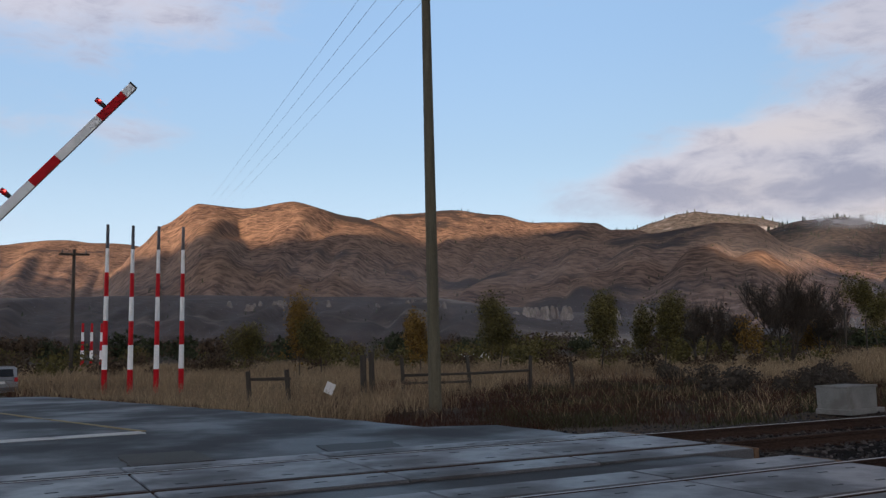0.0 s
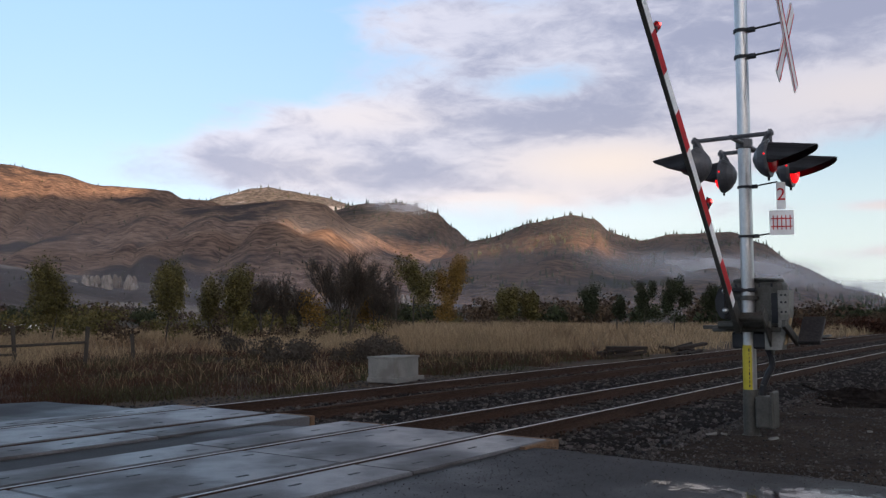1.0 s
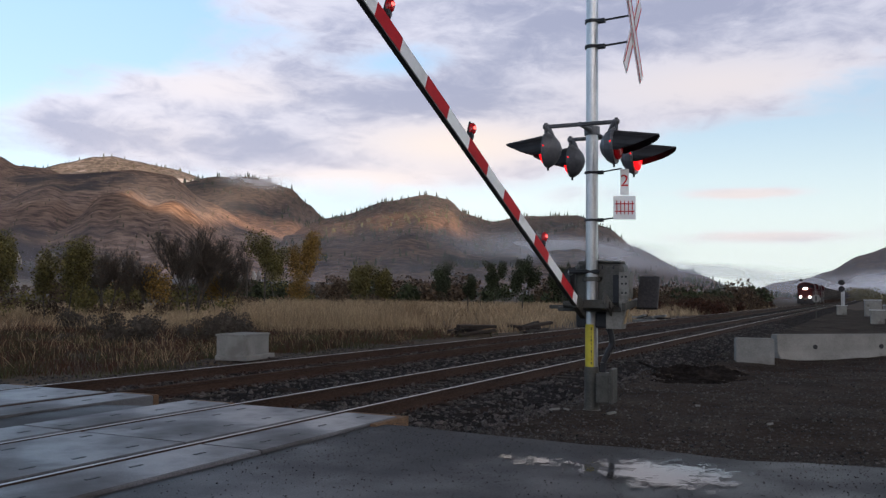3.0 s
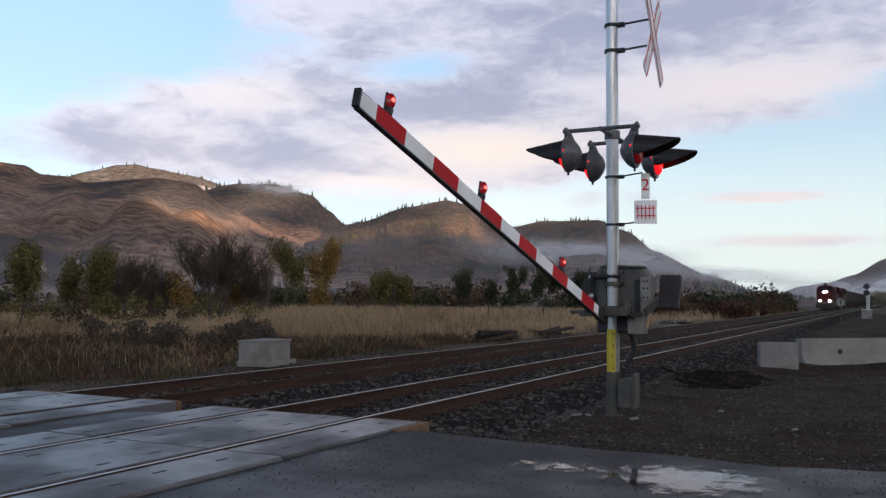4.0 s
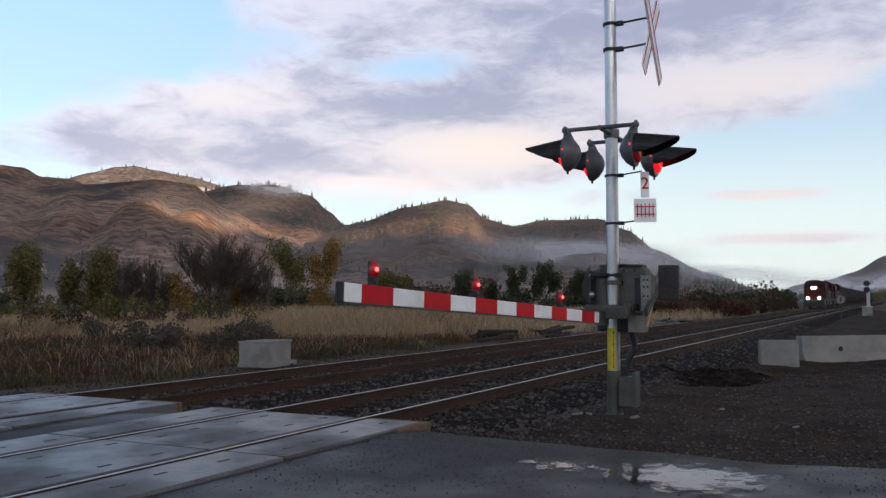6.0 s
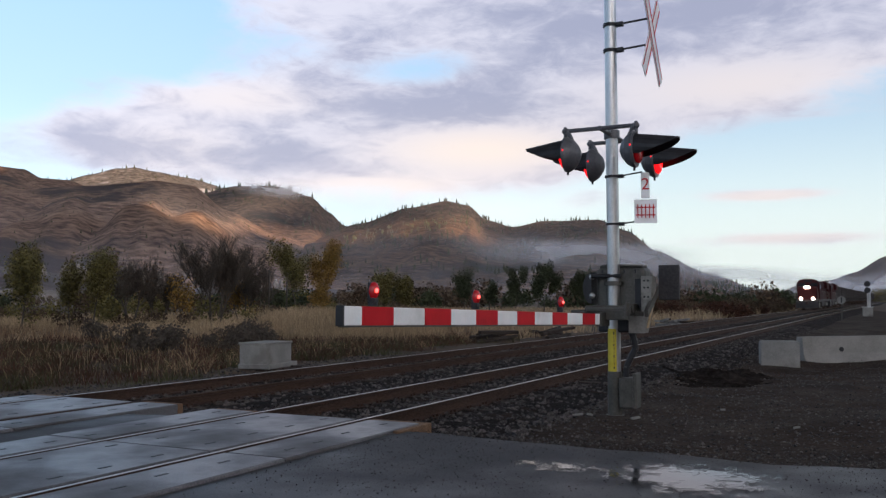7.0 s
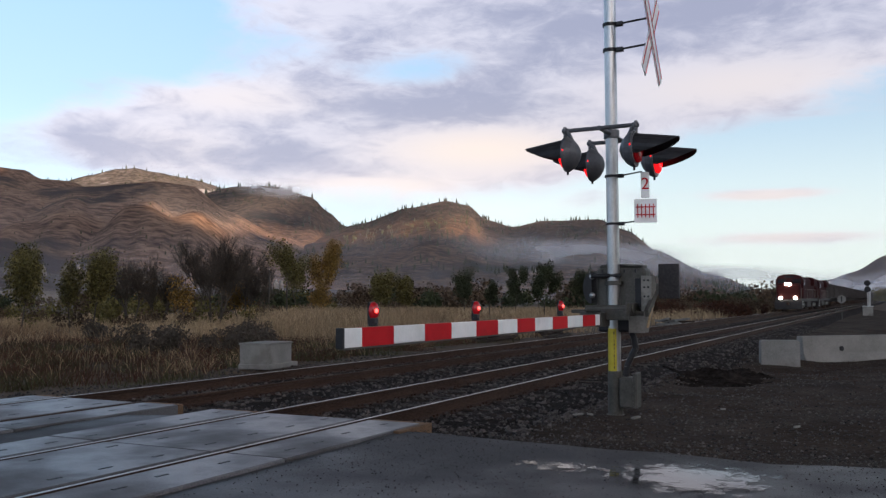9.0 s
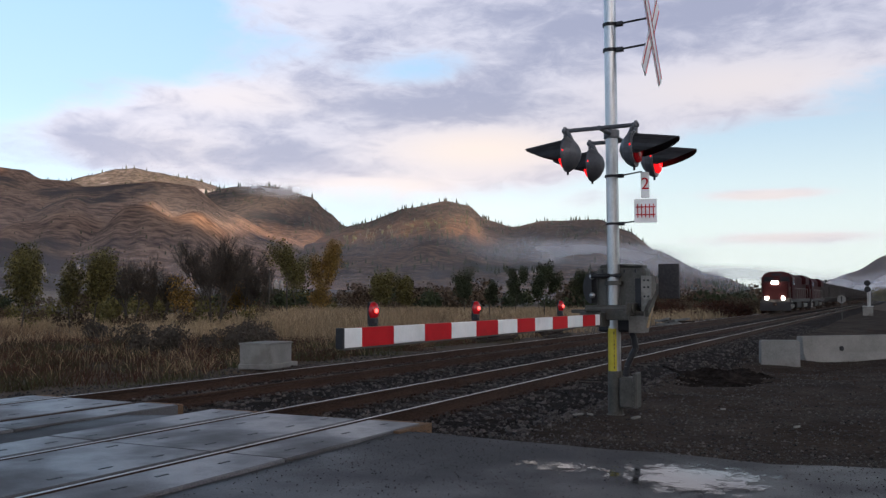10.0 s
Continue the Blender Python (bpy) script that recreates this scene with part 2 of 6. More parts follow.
M = dict(
    dirt=mat("dirt", (0.024, 0.018, 0.0145), (0.058, 0.044, 0.035), 0.9, 0.75, 0.7, fine=18, c3=(0.025, 0.019, 0.015), rough2=0.95, spec=0.03, bdist=0.03),
    asphalt=mat("wet_asphalt", (0.016, 0.016, 0.019), (0.034, 0.033, 0.037), 0.45, 0.42, 0.4, fine=60, c3=(0.045, 0.043, 0.044), rough2=0.75, spec=0.35, grain=0.65, bdist=0.006),
    concrete=mat("worn_concrete", (0.09, 0.088, 0.095), (0.15, 0.147, 0.158), 1.1, 0.3, 0.25, fine=55, c3=(0.06, 0.055, 0.055), rnd=0.25, spec=0.4, rough2=0.6, bdist=0.004),
    barrier=mat("pale_concrete", (0.15, 0.147, 0.138), (0.22, 0.214, 0.202), 1.5, 0.85, 0.3, fine=30, c3=(0.14, 0.132, 0.12), bdist=0.006, grain=0.2),
    rust=mat("rusty_steel", (0.028, 0.016, 0.012), (0.055, 0.033, 0.024), 3.0, 0.8, 0.3, spec=0.15, fine=60, stretch=(1, 0.2, 1)),
    railtop=mat("polished_rail", (0.28, 0.26, 0.25), (0.4, 0.38, 0.37), 3.0, 0.3, 0.05, metal=1.0, fine=60, stretch=(1, 0.05, 1)),
    ballast=mat("ballast", (0.009, 0.008, 0.008), (0.027, 0.023, 0.022), 3.0, 0.85, 0.9, fine=22, c3=(0.03, 0.021, 0.017), bdist=0.05, spec=0.03),
    stone=mat("broken_stone", (0.02, 0.017, 0.0165), (0.066, 0.056, 0.053), 6.0, 0.7, 0.3, island=0.95, spec=0.3),
    timber=mat("creosoted_timber", (0.018, 0.013, 0.011), (0.042, 0.032, 0.026), 3.0, 0.85, 0.5, rnd=0.3, stretch=(0.3, 4, 4)),
    edge_timber=mat("orange_timber", (0.11, 0.062, 0.035), (0.18, 0.11, 0.065), 3.0, 0.8, 0.4, stretch=(0.4, 3, 3)),
    galv=mat("galvanised_steel", (0.34, 0.35, 0.36), (0.5, 0.5, 0.5), 2.5, 0.36, 0.05, metal=0.85, fine=50, stretch=(1, 1, 0.3), grain=0.18),
    greybox=mat("grey_casting", (0.05, 0.049, 0.044), (0.088, 0.084, 0.076), 4.0, 0.55, 0.15, metal=0.3, c3=(0.05, 0.045, 0.038), grain=0.2),
    pale_case=mat("pale_grey_casting", (0.15, 0.145, 0.132), (0.22, 0.212, 0.195), 4.0, 0.5, 0.12, metal=0.2, c3=(0.10, 0.093, 0.082), grain=0.2),
    tan_glow=mat("tan_glow", (0.34, 0.23, 0.11), (0.46, 0.33, 0.18), 6.0, 0.5, 0.0, c3=(0.2, 0.15, 0.09), grain=0.1),
    silt_face=mat("pale_silt_cliff", (0.13, 0.108, 0.09), (0.25, 0.212, 0.18), 0.05, 0.95, 0.3, fine=0.5, c3=(0.14, 0.11, 0.09), bdist=0.6, stretch=(1, 1, 0.25)),
    black=mat("black_paint", (0.012, 0.012, 0.014), (0.022, 0.022, 0.025), 5.0, 0.45, 0.1, grain=0.07),
    lampgrey=mat("lamp_grey", (0.07, 0.072, 0.08), (0.11, 0.11, 0.12), 5.0, 0.4, 0.05, grain=0.07),
    white=mat("white_sheeting", (0.74, 0.74, 0.74), (0.82, 0.82, 0.82), 3.0, 0.4, 0.0, c3=(0.62, 0.62, 0.61), grain=0.07),
    red=mat("red_sheeting", (0.42, 0.008, 0.014), (0.5, 0.012, 0.018), 3.0, 0.6, 0.0, c3=(0.33, 0.01, 0.015), grain=0.07, spec=0.12),
    yellow=mat("yellow_label", (0.36, 0.29, 0.02), (0.44, 0.36, 0.04), 6.0, 0.5, 0.0, grain=0.07),
    lens_on=glow("lit_red_lens", (1.0, 0.008, 0.012), 0.5),
    bulb=glow("red_bulb", (1.0, 0.06, 0.05), 1.8),
    lens_dim=glow("dark_red_lens", (0.30, 0.006, 0.01), 0.05),
    headlight=glow("headlight", (1.0, 0.9, 0.75), 9.0),
    water=mat("puddle_water", (0.03, 0.03, 0.032), (0.04, 0.04, 0.04), 2.0, 0.04, 0.02, bdist=0.001, grain=0.07),
    grass=mat("dry_grass", (0.20, 0.138, 0.08), (0.34, 0.255, 0.16), 0.12, 0.85, 0.0, island=0.45, c3=(0.13, 0.08, 0.045)),
    weeds=mat("red_brown_weeds", (0.03, 0.012, 0.008), (0.066, 0.028, 0.016), 0.3, 0.9, 0.0, island=0.5, c3=(0.045, 0.031, 0.017)),
    green=mat("low_green", (0.03, 0.034, 0.015), (0.06, 0.058, 0.025), 0.3, 0.9, 0.0, island=0.5),
    field=mat("field_soil", (0.04, 0.027, 0.018), (0.07, 0.048, 0.03), 0.05, 0.95, 0.4, fine=2.0, c3=(0.03, 0.022, 0.014), bdist=0.1),
    bark=mat("bark", (0.04, 0.032, 0.026), (0.08, 0.065, 0.052), 4.0, 0.9, 0.5, stretch=(3, 3, 0.6)),
    pole=mat("weathered_pole", (0.075, 0.066, 0.045), (0.13, 0.115, 0.08), 3.0, 0.9, 0.4, stretch=(4, 4, 0.3)),
    oldwood=mat("old_fence_wood", (0.04, 0.033, 0.027), (0.07, 0.06, 0.05), 3.0, 0.9, 0.4, stretch=(3, 3, 0.5)),
    leaf=mat("yellow_green_leaves", (0.062, 0.056, 0.018), (0.12, 0.1, 0.03), 0.5, 0.8, 0.0, island=0.5, c3=(0.12, 0.075, 0.02)),
    leaf_gold=mat("gold_leaves", (0.13, 0.078, 0.018), (0.21, 0.12, 0.025), 0.5, 0.8, 0.0, island=0.5, c3=(0.07, 0.06, 0.02)),
    leaf_rust=mat("rust_leaves", (0.048, 0.032, 0.021), (0.085, 0.056, 0.034), 0.5, 0.85, 0.0, island=0.5),
    needle=mat("dark_needles", (0.018, 0.026, 0.012), (0.04, 0.046, 0.02), 0.8, 0.85, 0.0, island=0.4),
    hill=mat("sage_hillside", (0.062, 0.043, 0.041), (0.235, 0.155, 0.112), 0.007, 0.95, 0.25, fine=0.06, c3=(0.05, 0.043, 0.043), big=0.26, grain=0.6, bdist=2.0, spec=0.0),
    hill_dark=mat("wooded_hillside", (0.03, 0.028, 0.027), (0.135, 0.09, 0.066), 0.008, 0.95, 0.25, fine=0.07, c3=(0.03, 0.032, 0.03), big=0.25, grain=0.7, bdist=2.5, spec=0.0),
    hill_snow=mat("snow_dusted_hillside", (0.05, 0.05, 0.05), (0.11, 0.1, 0.095), 0.008, 0.95, 0.2, fine=0.05, c3=(0.34, 0.34, 0.36), big=0.25, grain=0.7, bdist=2.0, spec=0.0),
    silt=mat("silt_bluff", (0.03, 0.021, 0.019), (0.06, 0.042, 0.035), 0.012, 0.95, 0.0, fine=0.08, c3=(0.2, 0.165, 0.13)),
    loco_red=mat("faded_red_paint", (0.022, 0.004, 0.005), (0.038, 0.006, 0.007), 0.8, 0.75, 0.05, c3=(0.04, 0.009, 0.01), grain=0.18, spec=0.12),
    loco_dark=mat("sooty_black", (0.02, 0.02, 0.022), (0.045, 0.04, 0.04), 1.0, 0.7, 0.1),
    coal_car=mat("dark_car_steel", (0.03, 0.028, 0.028), (0.06, 0.052, 0.05), 0.7, 0.6, 0.1, rnd=0.3),
    glass=mat("dark_glass", (0.012, 0.014, 0.018), (0.02, 0.022, 0.026), 2.0, 0.08, 0.0, grain=0.07),
    silver=mat("silver_car_paint", (0.25, 0.255, 0.27), (0.3, 0.3, 0.31), 2.0, 0.3, 0.0, metal=0.5, grain=0.07),
    rubber=mat("tyre_rubber", (0.018, 0.018, 0.018), (0.03, 0.03, 0.03), 6.0, 0.85, 0.2),
    line_white=mat("worn_white_line", (0.5, 0.5, 0.49), (0.62, 0.62, 0.6), 2.0, 0.6, 0.2, c3=(0.2, 0.2, 0.2)),
    line_yellow=mat("worn_yellow_line", (0.2, 0.13, 0.04), (0.28, 0.19, 0.065), 2.0, 0.6, 0.2, c3=(0.16, 0.13, 0.09)),
    patch=mat("repair_patch", (0.05, 0.046, 0.042), (0.085, 0.078, 0.07), 1.5, 0.7, 0.4, fine=50, bdist=0.006),
    patch_dark=mat("dark_patch", (0.014, 0.014, 0.015), (0.028, 0.027, 0.028), 1.5, 0.55, 0.4, fine=50, bdist=0.006),
    dark_soil=mat("dark_earth", (0.011, 0.0095, 0.009), (0.034, 0.028, 0.025), 2.0, 0.95, 0.8, fine=9, bdist=0.06, spec=0.0),
)


# ---------------------------------------------------------------- building helpers
def thing(name, loc=(0, 0, 0), rz=0.0, label="", category="", group="", kind=""):
    ob = new(name)
    ob.matrix_basis = pose(*loc, 0, 0, rz)
    return tagged(ob, label, category, group, kind)


def part(name, bm, material, parent=None, label="", kind="", smooth=False):
    me = bpy.data.meshes.new(name)
    bm.normal_update()
    bm.to_mesh(me)
    bm.free()
    me.materials.append(M[material])
    if smooth:
        me.shade_smooth()
    ob = new(name, me)
    if parent:
        ob.parent = parent
    return tagged(ob, label, kind=kind)


def raw(name, verts, faces, material, parent=None, label="", kind="", smooth=False):
    me = bpy.data.meshes.new(name)
    me.from_pydata([tuple(v) for v in verts], [], [tuple(f) for f in faces])
    me.materials.append(M[material])
    if smooth:
        me.shade_smooth()
    ob = new(name, me)
    if parent:
        ob.parent = parent
    return tagged(ob, label, kind=kind)


def box(c, s, bevel=0.0, bm=None, rot=None):
    bm = bm or bmesh.new()
    m = Matrix.Translation(c) @ (rot or Matrix()) @ Matrix.Diagonal((*s, 1))
    r = bmesh.ops.create_cube(bm, size=1.0, matrix=m)
    if bevel:
        es = {e for v in r["verts"] for e in v.link_edges}
        bmesh.ops.bevel(bm, geom=list(es), offset=bevel, segments=2, affect="EDGES", profile=0.5)
    return bm


def rod(p, q, r0, r1=None, seg=12, bm=None):
    bm = bm or bmesh.new()
    p, q = Vector(p), Vector(q)
    d = q - p
    m = Matrix.Translation((p + q) / 2) @ d.to_track_quat("Z", "Y").to_matrix().to_4x4()
    bmesh.ops.create_cone(bm, cap_ends=True, segments=seg, radius1=r0, radius2=r0 if r1 is None else r1, depth=d.length, matrix=m)
    return bm


def extrude(outline, axis, a, b, bm=None):
    """A prism: outline in the plane across the axis, from a to b. axis x: (y, z); y: (x, z); z: (x, y)."""
    bm = bm or bmesh.new()
    put = {"x": lambda u, v, w: (w, u, v), "y": lambda u, v, w: (u, w, v), "z": lambda u, v, w: (u, v, w)}[axis]
    lo = [bm.verts.new(put(u, v, a)) for u, v in outline]
    hi = [bm.verts.new(put(u, v, b)) for u, v in outline]
    n = len(outline)
    bm.faces.new(lo[::-1])
    bm.faces.new(hi)
    for i in range(n):
        bm.faces.new((lo[i], lo[(i + 1) % n], hi[(i + 1) % n], hi[i]))
    bmesh.ops.recalc_face_normals(bm, faces=bm.faces[:])
    return bm


def fbm(x, y, z=0.0, octaves=4):
    return noise.fractal(Vector((x, y, z)), 1.0, 2.0, octaves)


def smoothstep(a, b, v):
    t = min(max((v - a) / (b - a), 0), 1)
    return t * t * (3 - 2 * t)
# ---------------------------------------------------------------- ground, road
RAILS = (-7.14, -5.63, -10.93, -9.42)
TRACKS = (-6.385, -10.175)
END_NEAR, END_FAR = 8.97, 9.17


def road_edge(x):
    """The road's edge on the train's side, y at x."""
    if x > -14.3:
        return 8.45 + 0.12 * math.sin(x * 0.9)
    return 7.3 + (x + 14.3) * 0.205


def road_z(x):
    return -0.03 - 0.22 * smoothstep(-13, -40, x) - 1.0 * smoothstep(-34, -60, x)


def road_width(x):
    return 11.5 - 3.0 * smoothstep(-12, -30, x)


def ground_z(x, y):
    d = math.hypot(x, y)
    z = -0.13 - 0.25 * smoothstep(10, 30, y) * smoothstep(-6, -3, x)
    field = smoothstep(-12.3, -16, x)
    z = z * (1 - field) + (-0.62 - 0.5 * smoothstep(40, 300, d)) * field
    z -= 0.3 * smoothstep(-3.9, -4.6, x) * (1 - field)
    rough_ = (0.03 + 0.10 * smoothstep(11, 20, y) + 0.3 * smoothstep(60, 300, d)) * fbm(x * 0.45, y * 0.45)
    z += rough_
    # low spoil heap beside the line
    z += 0.20 * math.exp(-((x + 5.2) / 1.6) ** 2 - ((y - 17.5) / 3.0) ** 2) + 0.12 * math.exp(-((x + 15.9) / 1.6) ** 2 - ((y - 20.2) / 1.8) ** 2)
    z -= 0.16 * math.exp(-((x + 2.4) / 2.4) ** 2 - ((y - 24.5) / 2.6) ** 2) * (1 + 0.5 * fbm(x, y, 3.0))
    yr = road_edge(x)
    inside = smoothstep(yr + 0.8, yr - 0.1, y) * smoothstep(yr - road_width(x) - 2.0, yr - road_width(x) + 0.2, y) if x < 14 else 0
    return z * (1 - inside) + (road_z(x) - 0.10) * inside


def spread(inner, step, outer, growth=1.22):
    v, s = [], step
    a = 0.0
    while a < inner:
        v.append(a)
        a += step
    while a < outer:
        v.append(a)
        s *= growth
        a += s
    v.append(outer)
    return v


def make_ground():
    xs = sorted({-4.0 + v for v in spread(18, 0.3, 4700)} | {-4.0 - v for v in spread(22, 0.3, 4700)})
    ys = sorted({8.0 + v for v in spread(30, 0.35, 4700)} | {8.0 - v for v in spread(14, 0.5, 4700)})
    verts = [(x, y, ground_z(x, y)) for y in ys for x in xs]
    n = len(xs)
    faces = [(j * n + i, j * n + i + 1, (j + 1) * n + i + 1, (j + 1) * n + i) for j in range(len(ys) - 1) for i in range(n - 1)]
    g = raw("ground", verts, faces, "dirt", smooth=True, kind="structure", label="damp brown gravel and dirt verge beside the railway")
    g.data.materials.append(M["field"])
    for p in g.data.polygons:
        if p.center.x < -15.8 or math.hypot(p.center.x, p.center.y) > 150:
            p.material_index = 1


def make_road():
    xs = [15 - 0.5 * i for i in range(39)] + [-4.5 - 0.1 * i for i in range(75)] + [-12.0 - 0.5 * i for i in range(66)] + [-45 - 4 * i for i in range(20)]
    cols = 14
    verts, faces = [], []
    for x in xs:
        yr, w = road_edge(x) + 0.16 * fbm(x * 1.3, 0, 5), road_width(x)
        for j in range(cols):
            verts.append((x, yr - w * j / (cols - 1), road_z(x) + 0.008 * fbm(x * 0.7, j * 0.6) - (0.14 if -7.85 < x < -4.9 or -11.5 < x < -8.72 else 0)))
    for i in range(len(xs) - 1):
        for j in range(cols - 1):
            a = i * cols + j
            faces.append((a, a + cols, a + cols + 1, a + 1))
    # outer edges of the asphalt layer
    for j in (0, cols - 1):
        n = len(verts)
        for i in range(len(xs)):
            x, y, z = verts[i * cols + j]
            verts += [(x, y, z), (x, y, z - 0.25)]
        faces += [(n + 2 * i, n + 2 * i + 1, n + 2 * i + 3, n + 2 * i + 2) for i in range(len(xs) - 1)]
    raw("road", verts, faces, "asphalt", smooth=True, kind="structure", label="damp worn asphalt road over the railway")

    def stripe(name, x0, y0, x1, y1, w, material, label):
        d = Vector((x1 - x0, y1 - y0, 0))
        s = Vector((-d.y, d.x, 0)).normalized() * w / 2
        v = [(x0 - s.x, y0 - s.y), (x1 - s.x, y1 - s.y), (x1 + s.x, y1 + s.y), (x0 + s.x, y0 + s.y)]
        top = [(a, b, road_z(a) + 0.012) for a, b in v]
        bot = [(a, b, road_z(a) - 0.03) for a, b in v]
        raw(name, top + bot, [(0, 1, 2, 3), (0, 4, 5, 1), (1, 5, 6, 2), (2, 6, 7, 3), (3, 7, 4, 0)], material, kind="structure", label=label)

    for outline, material, label in (([(-13.1, 1.84), (-13.0, 2.85), (-11.75, 2.85), (-11.7, 1.8)], "patch", "pale worn repair patch in the asphalt"),
                                     ([(-12.62, 4.54), (-12.55, 5.68), (-11.46, 5.45), (-11.44, 4.35)], "patch_dark", "dark damp repair patch in the asphalt")):
        ring = []
        for (ax, ay), (bx, by) in zip(outline, outline[1:] + outline[:1]):
            for i in range(12):
                x, y = ax + (bx - ax) * i / 12, ay + (by - ay) * i / 12
                ring.append((x + 0.06 * fbm(x * 3, y * 3, 1), y + 0.06 * fbm(x * 3, y * 3, 7)))
        n = len(ring)
        vs = [(x, y, road_z(x) + 0.017) for x, y in ring] + [(x, y, road_z(x) - 0.04) for x, y in ring]
        raw("road_patch", vs, [tuple(range(n))] + [(i, n + i, n + (i + 1) % n, (i + 1) % n) for i in range(n)], material, kind="structure", label=label)

    stripe("stop_line", -16.15, -1.6, -16.65, 2.75, 0.45, "line_white", "worn white painted stop line on asphalt")
    stripe("centre_line", -16.9, 2.8, -21.5, 1.65, 0.12, "line_yellow", "worn yellow painted centre line on asphalt")
    stripe("centre_line", -21.7, 1.6, -30.0, -0.3, 0.12, "line_yellow", "worn yellow painted centre line on asphalt")


def make_bed():
    """Ballast shoulders under both tracks."""
    prof = [(-14.3, -0.85), (-12.6, -0.26), (-11.6, -0.17), (-8.9, -0.17), (-8.3, -0.22), (-7.7, -0.17), (-4.95, -0.17), (-4.4, -0.24), (-3.4, -0.6)]
    for name, y0, y1, step in (("ballast_bed", 9.0, 140, 0.3), ("ballast_bed", 140, 900, 10), ("ballast_bed", -60, -4.0, 0.8)):
        ys = np.arange(y0, y1 + step, step)
        fine = []
        for (xa, za), (xb, zb) in zip(prof, prof[1:]):
            k = max(1, int((xb - xa) / 0.25))
            fine += [(xa + (xb - xa) * i / k, za + (zb - za) * i / k) for i in range(k)]
        fine.append(prof[-1])
        n = len(fine)
        verts = [(x, y, z + 0.035 * fbm(x * 2.1, y * 2.1)) for y in ys for x, z in fine]
        faces = [(j * n + i, j * n + i + 1, (j + 1) * n + i + 1, (j + 1) * n + i) for j in range(len(ys) - 1) for i in range(n - 1)]
        raw(name, verts, faces, "ballast", kind="structure", label="dark grey crushed-stone ballast under two tracks")


RAIL_PROFILE = [(-0.07, -0.172), (0.07, -0.172), (0.07, -0.16), (0.012, -0.14), (0.009, -0.045), (0.036, -0.035), (0.036, -0.006),
                (0.028, 0.0), (-0.028, 0.0), (-0.036, -0.006), (-0.036, -0.035), (-0.009, -0.045), (-0.012, -0.14), (-0.07, -0.16)]


def make_rails():
    for k, x in enumerate(RAILS):
        r = thing("rail", (x, 0, 0), label="rust-brown steel rail with a polished running surface", category="rail", group="rails of the two tracks", kind="structure")
        part("rail_web", extrude(RAIL_PROFILE, "y", -70, 1200), "rust", r)
        part("rail_head", box((0, 565, 0.0015), (0.036, 1270, 0.003)), "rust" if k == 3 else "railtop", r, "rusty rail head" if k == 3 else "bright polished rail head")


# ---------------------------------------------------------------- crossing signal with its gate
PIVOT = Vector((0.0, -0.27, 1.42))


def signal_lamp(owner, x, y, z, face, lit):
    """Round lamp that faces along x, with a long hood."""
    name = "lamp"
    bm = bmesh.new()
    prof = [(0.0, 0.205), (0.03, 0.212), (0.05, 0.205), (0.12, 0.165), (0.18, 0.095), (0.21, 0.03)]
    rings = [[bm.verts.new((-face * d, r * math.cos(a), r * 1.12 * math.sin(a))) for a in [2 * math.pi * i / 20 for i in range(20)]] for d, r in prof]
    for a, b in zip(rings, rings[1:]):
        for i in range(20):
            bm.faces.new((a[i], a[(i + 1) % 20], b[(i + 1) % 20], b[i]))
    bm.faces.new(rings[0])
    bm.faces.new(rings[-1])
    bmesh.ops.recalc_face_normals(bm, faces=bm.faces[:])
    lamp = part(name, bm, "lampgrey", owner, "grey round lamp housing", smooth=False)
    lamp.location = (x, y, z)
    # hood: half tube, longest on top
    bm = bmesh.new()
    rows = []
    for i in range(19):
        a = math.radians(-22 + 224 * i / 18)
        reach = 0.06 + 0.48 * (1 - ((1 - math.sin(a)) / 1.375) ** 1.5)
        rows.append([bm.verts.new((face * d, r * math.cos(a), r * math.sin(a) - 0.13 * d)) for d, r in ((0.0, 0.2), (reach, 0.19), (reach, 0.179), (0.0, 0.19))])
    for a, b in zip(rows, rows[1:]):
        for i in range(3):
            bm.faces.new((a[i], a[i + 1], b[i + 1], b[i]))
    bmesh.ops.recalc_face_normals(bm, faces=bm.faces[:])
    part("hood", bm, "black", lamp, "long black metal hood")
    bm = bmesh.new()
    bmesh.ops.create_uvsphere(bm, u_segments=20, v_segments=8, radius=0.182, matrix=Matrix.Translation((face * 0.02, 0, 0)) @ Matrix.Diagonal((0.3, 1, 1, 1)))
    part("lens", bm, "lens_on" if lit else "lens_dim", lamp, "glowing red lens" if lit else "unlit dark red lens", smooth=True)
    # tiny glowing bead added for the lens's red glimmer past the housing
    bm = bmesh.new()
    bmesh.ops.create_uvsphere(bm, u_segments=8, v_segments=6, radius=0.014, matrix=Matrix.Translation((-face * 0.03, -0.2, 0.03)))
    part("side_light", bm, "lens_on", lamp, "tiny glowing bead painted as a red glimmer", smooth=True)
    part("hanger", rod((0, 0, 0.2), (0, 0, 0.36), 0.024), "lampgrey", lamp)
    part("drain_stub", rod((-face * 0.03, 0, -0.27), (-face * 0.03, 0, -0.2), 0.015), "black", lamp)
    part("rear_hinge", rod((-face * 0.1, 0.0, 0.16), (-face * 0.02, 0, 0.33), 0.03), "lampgrey", lamp)


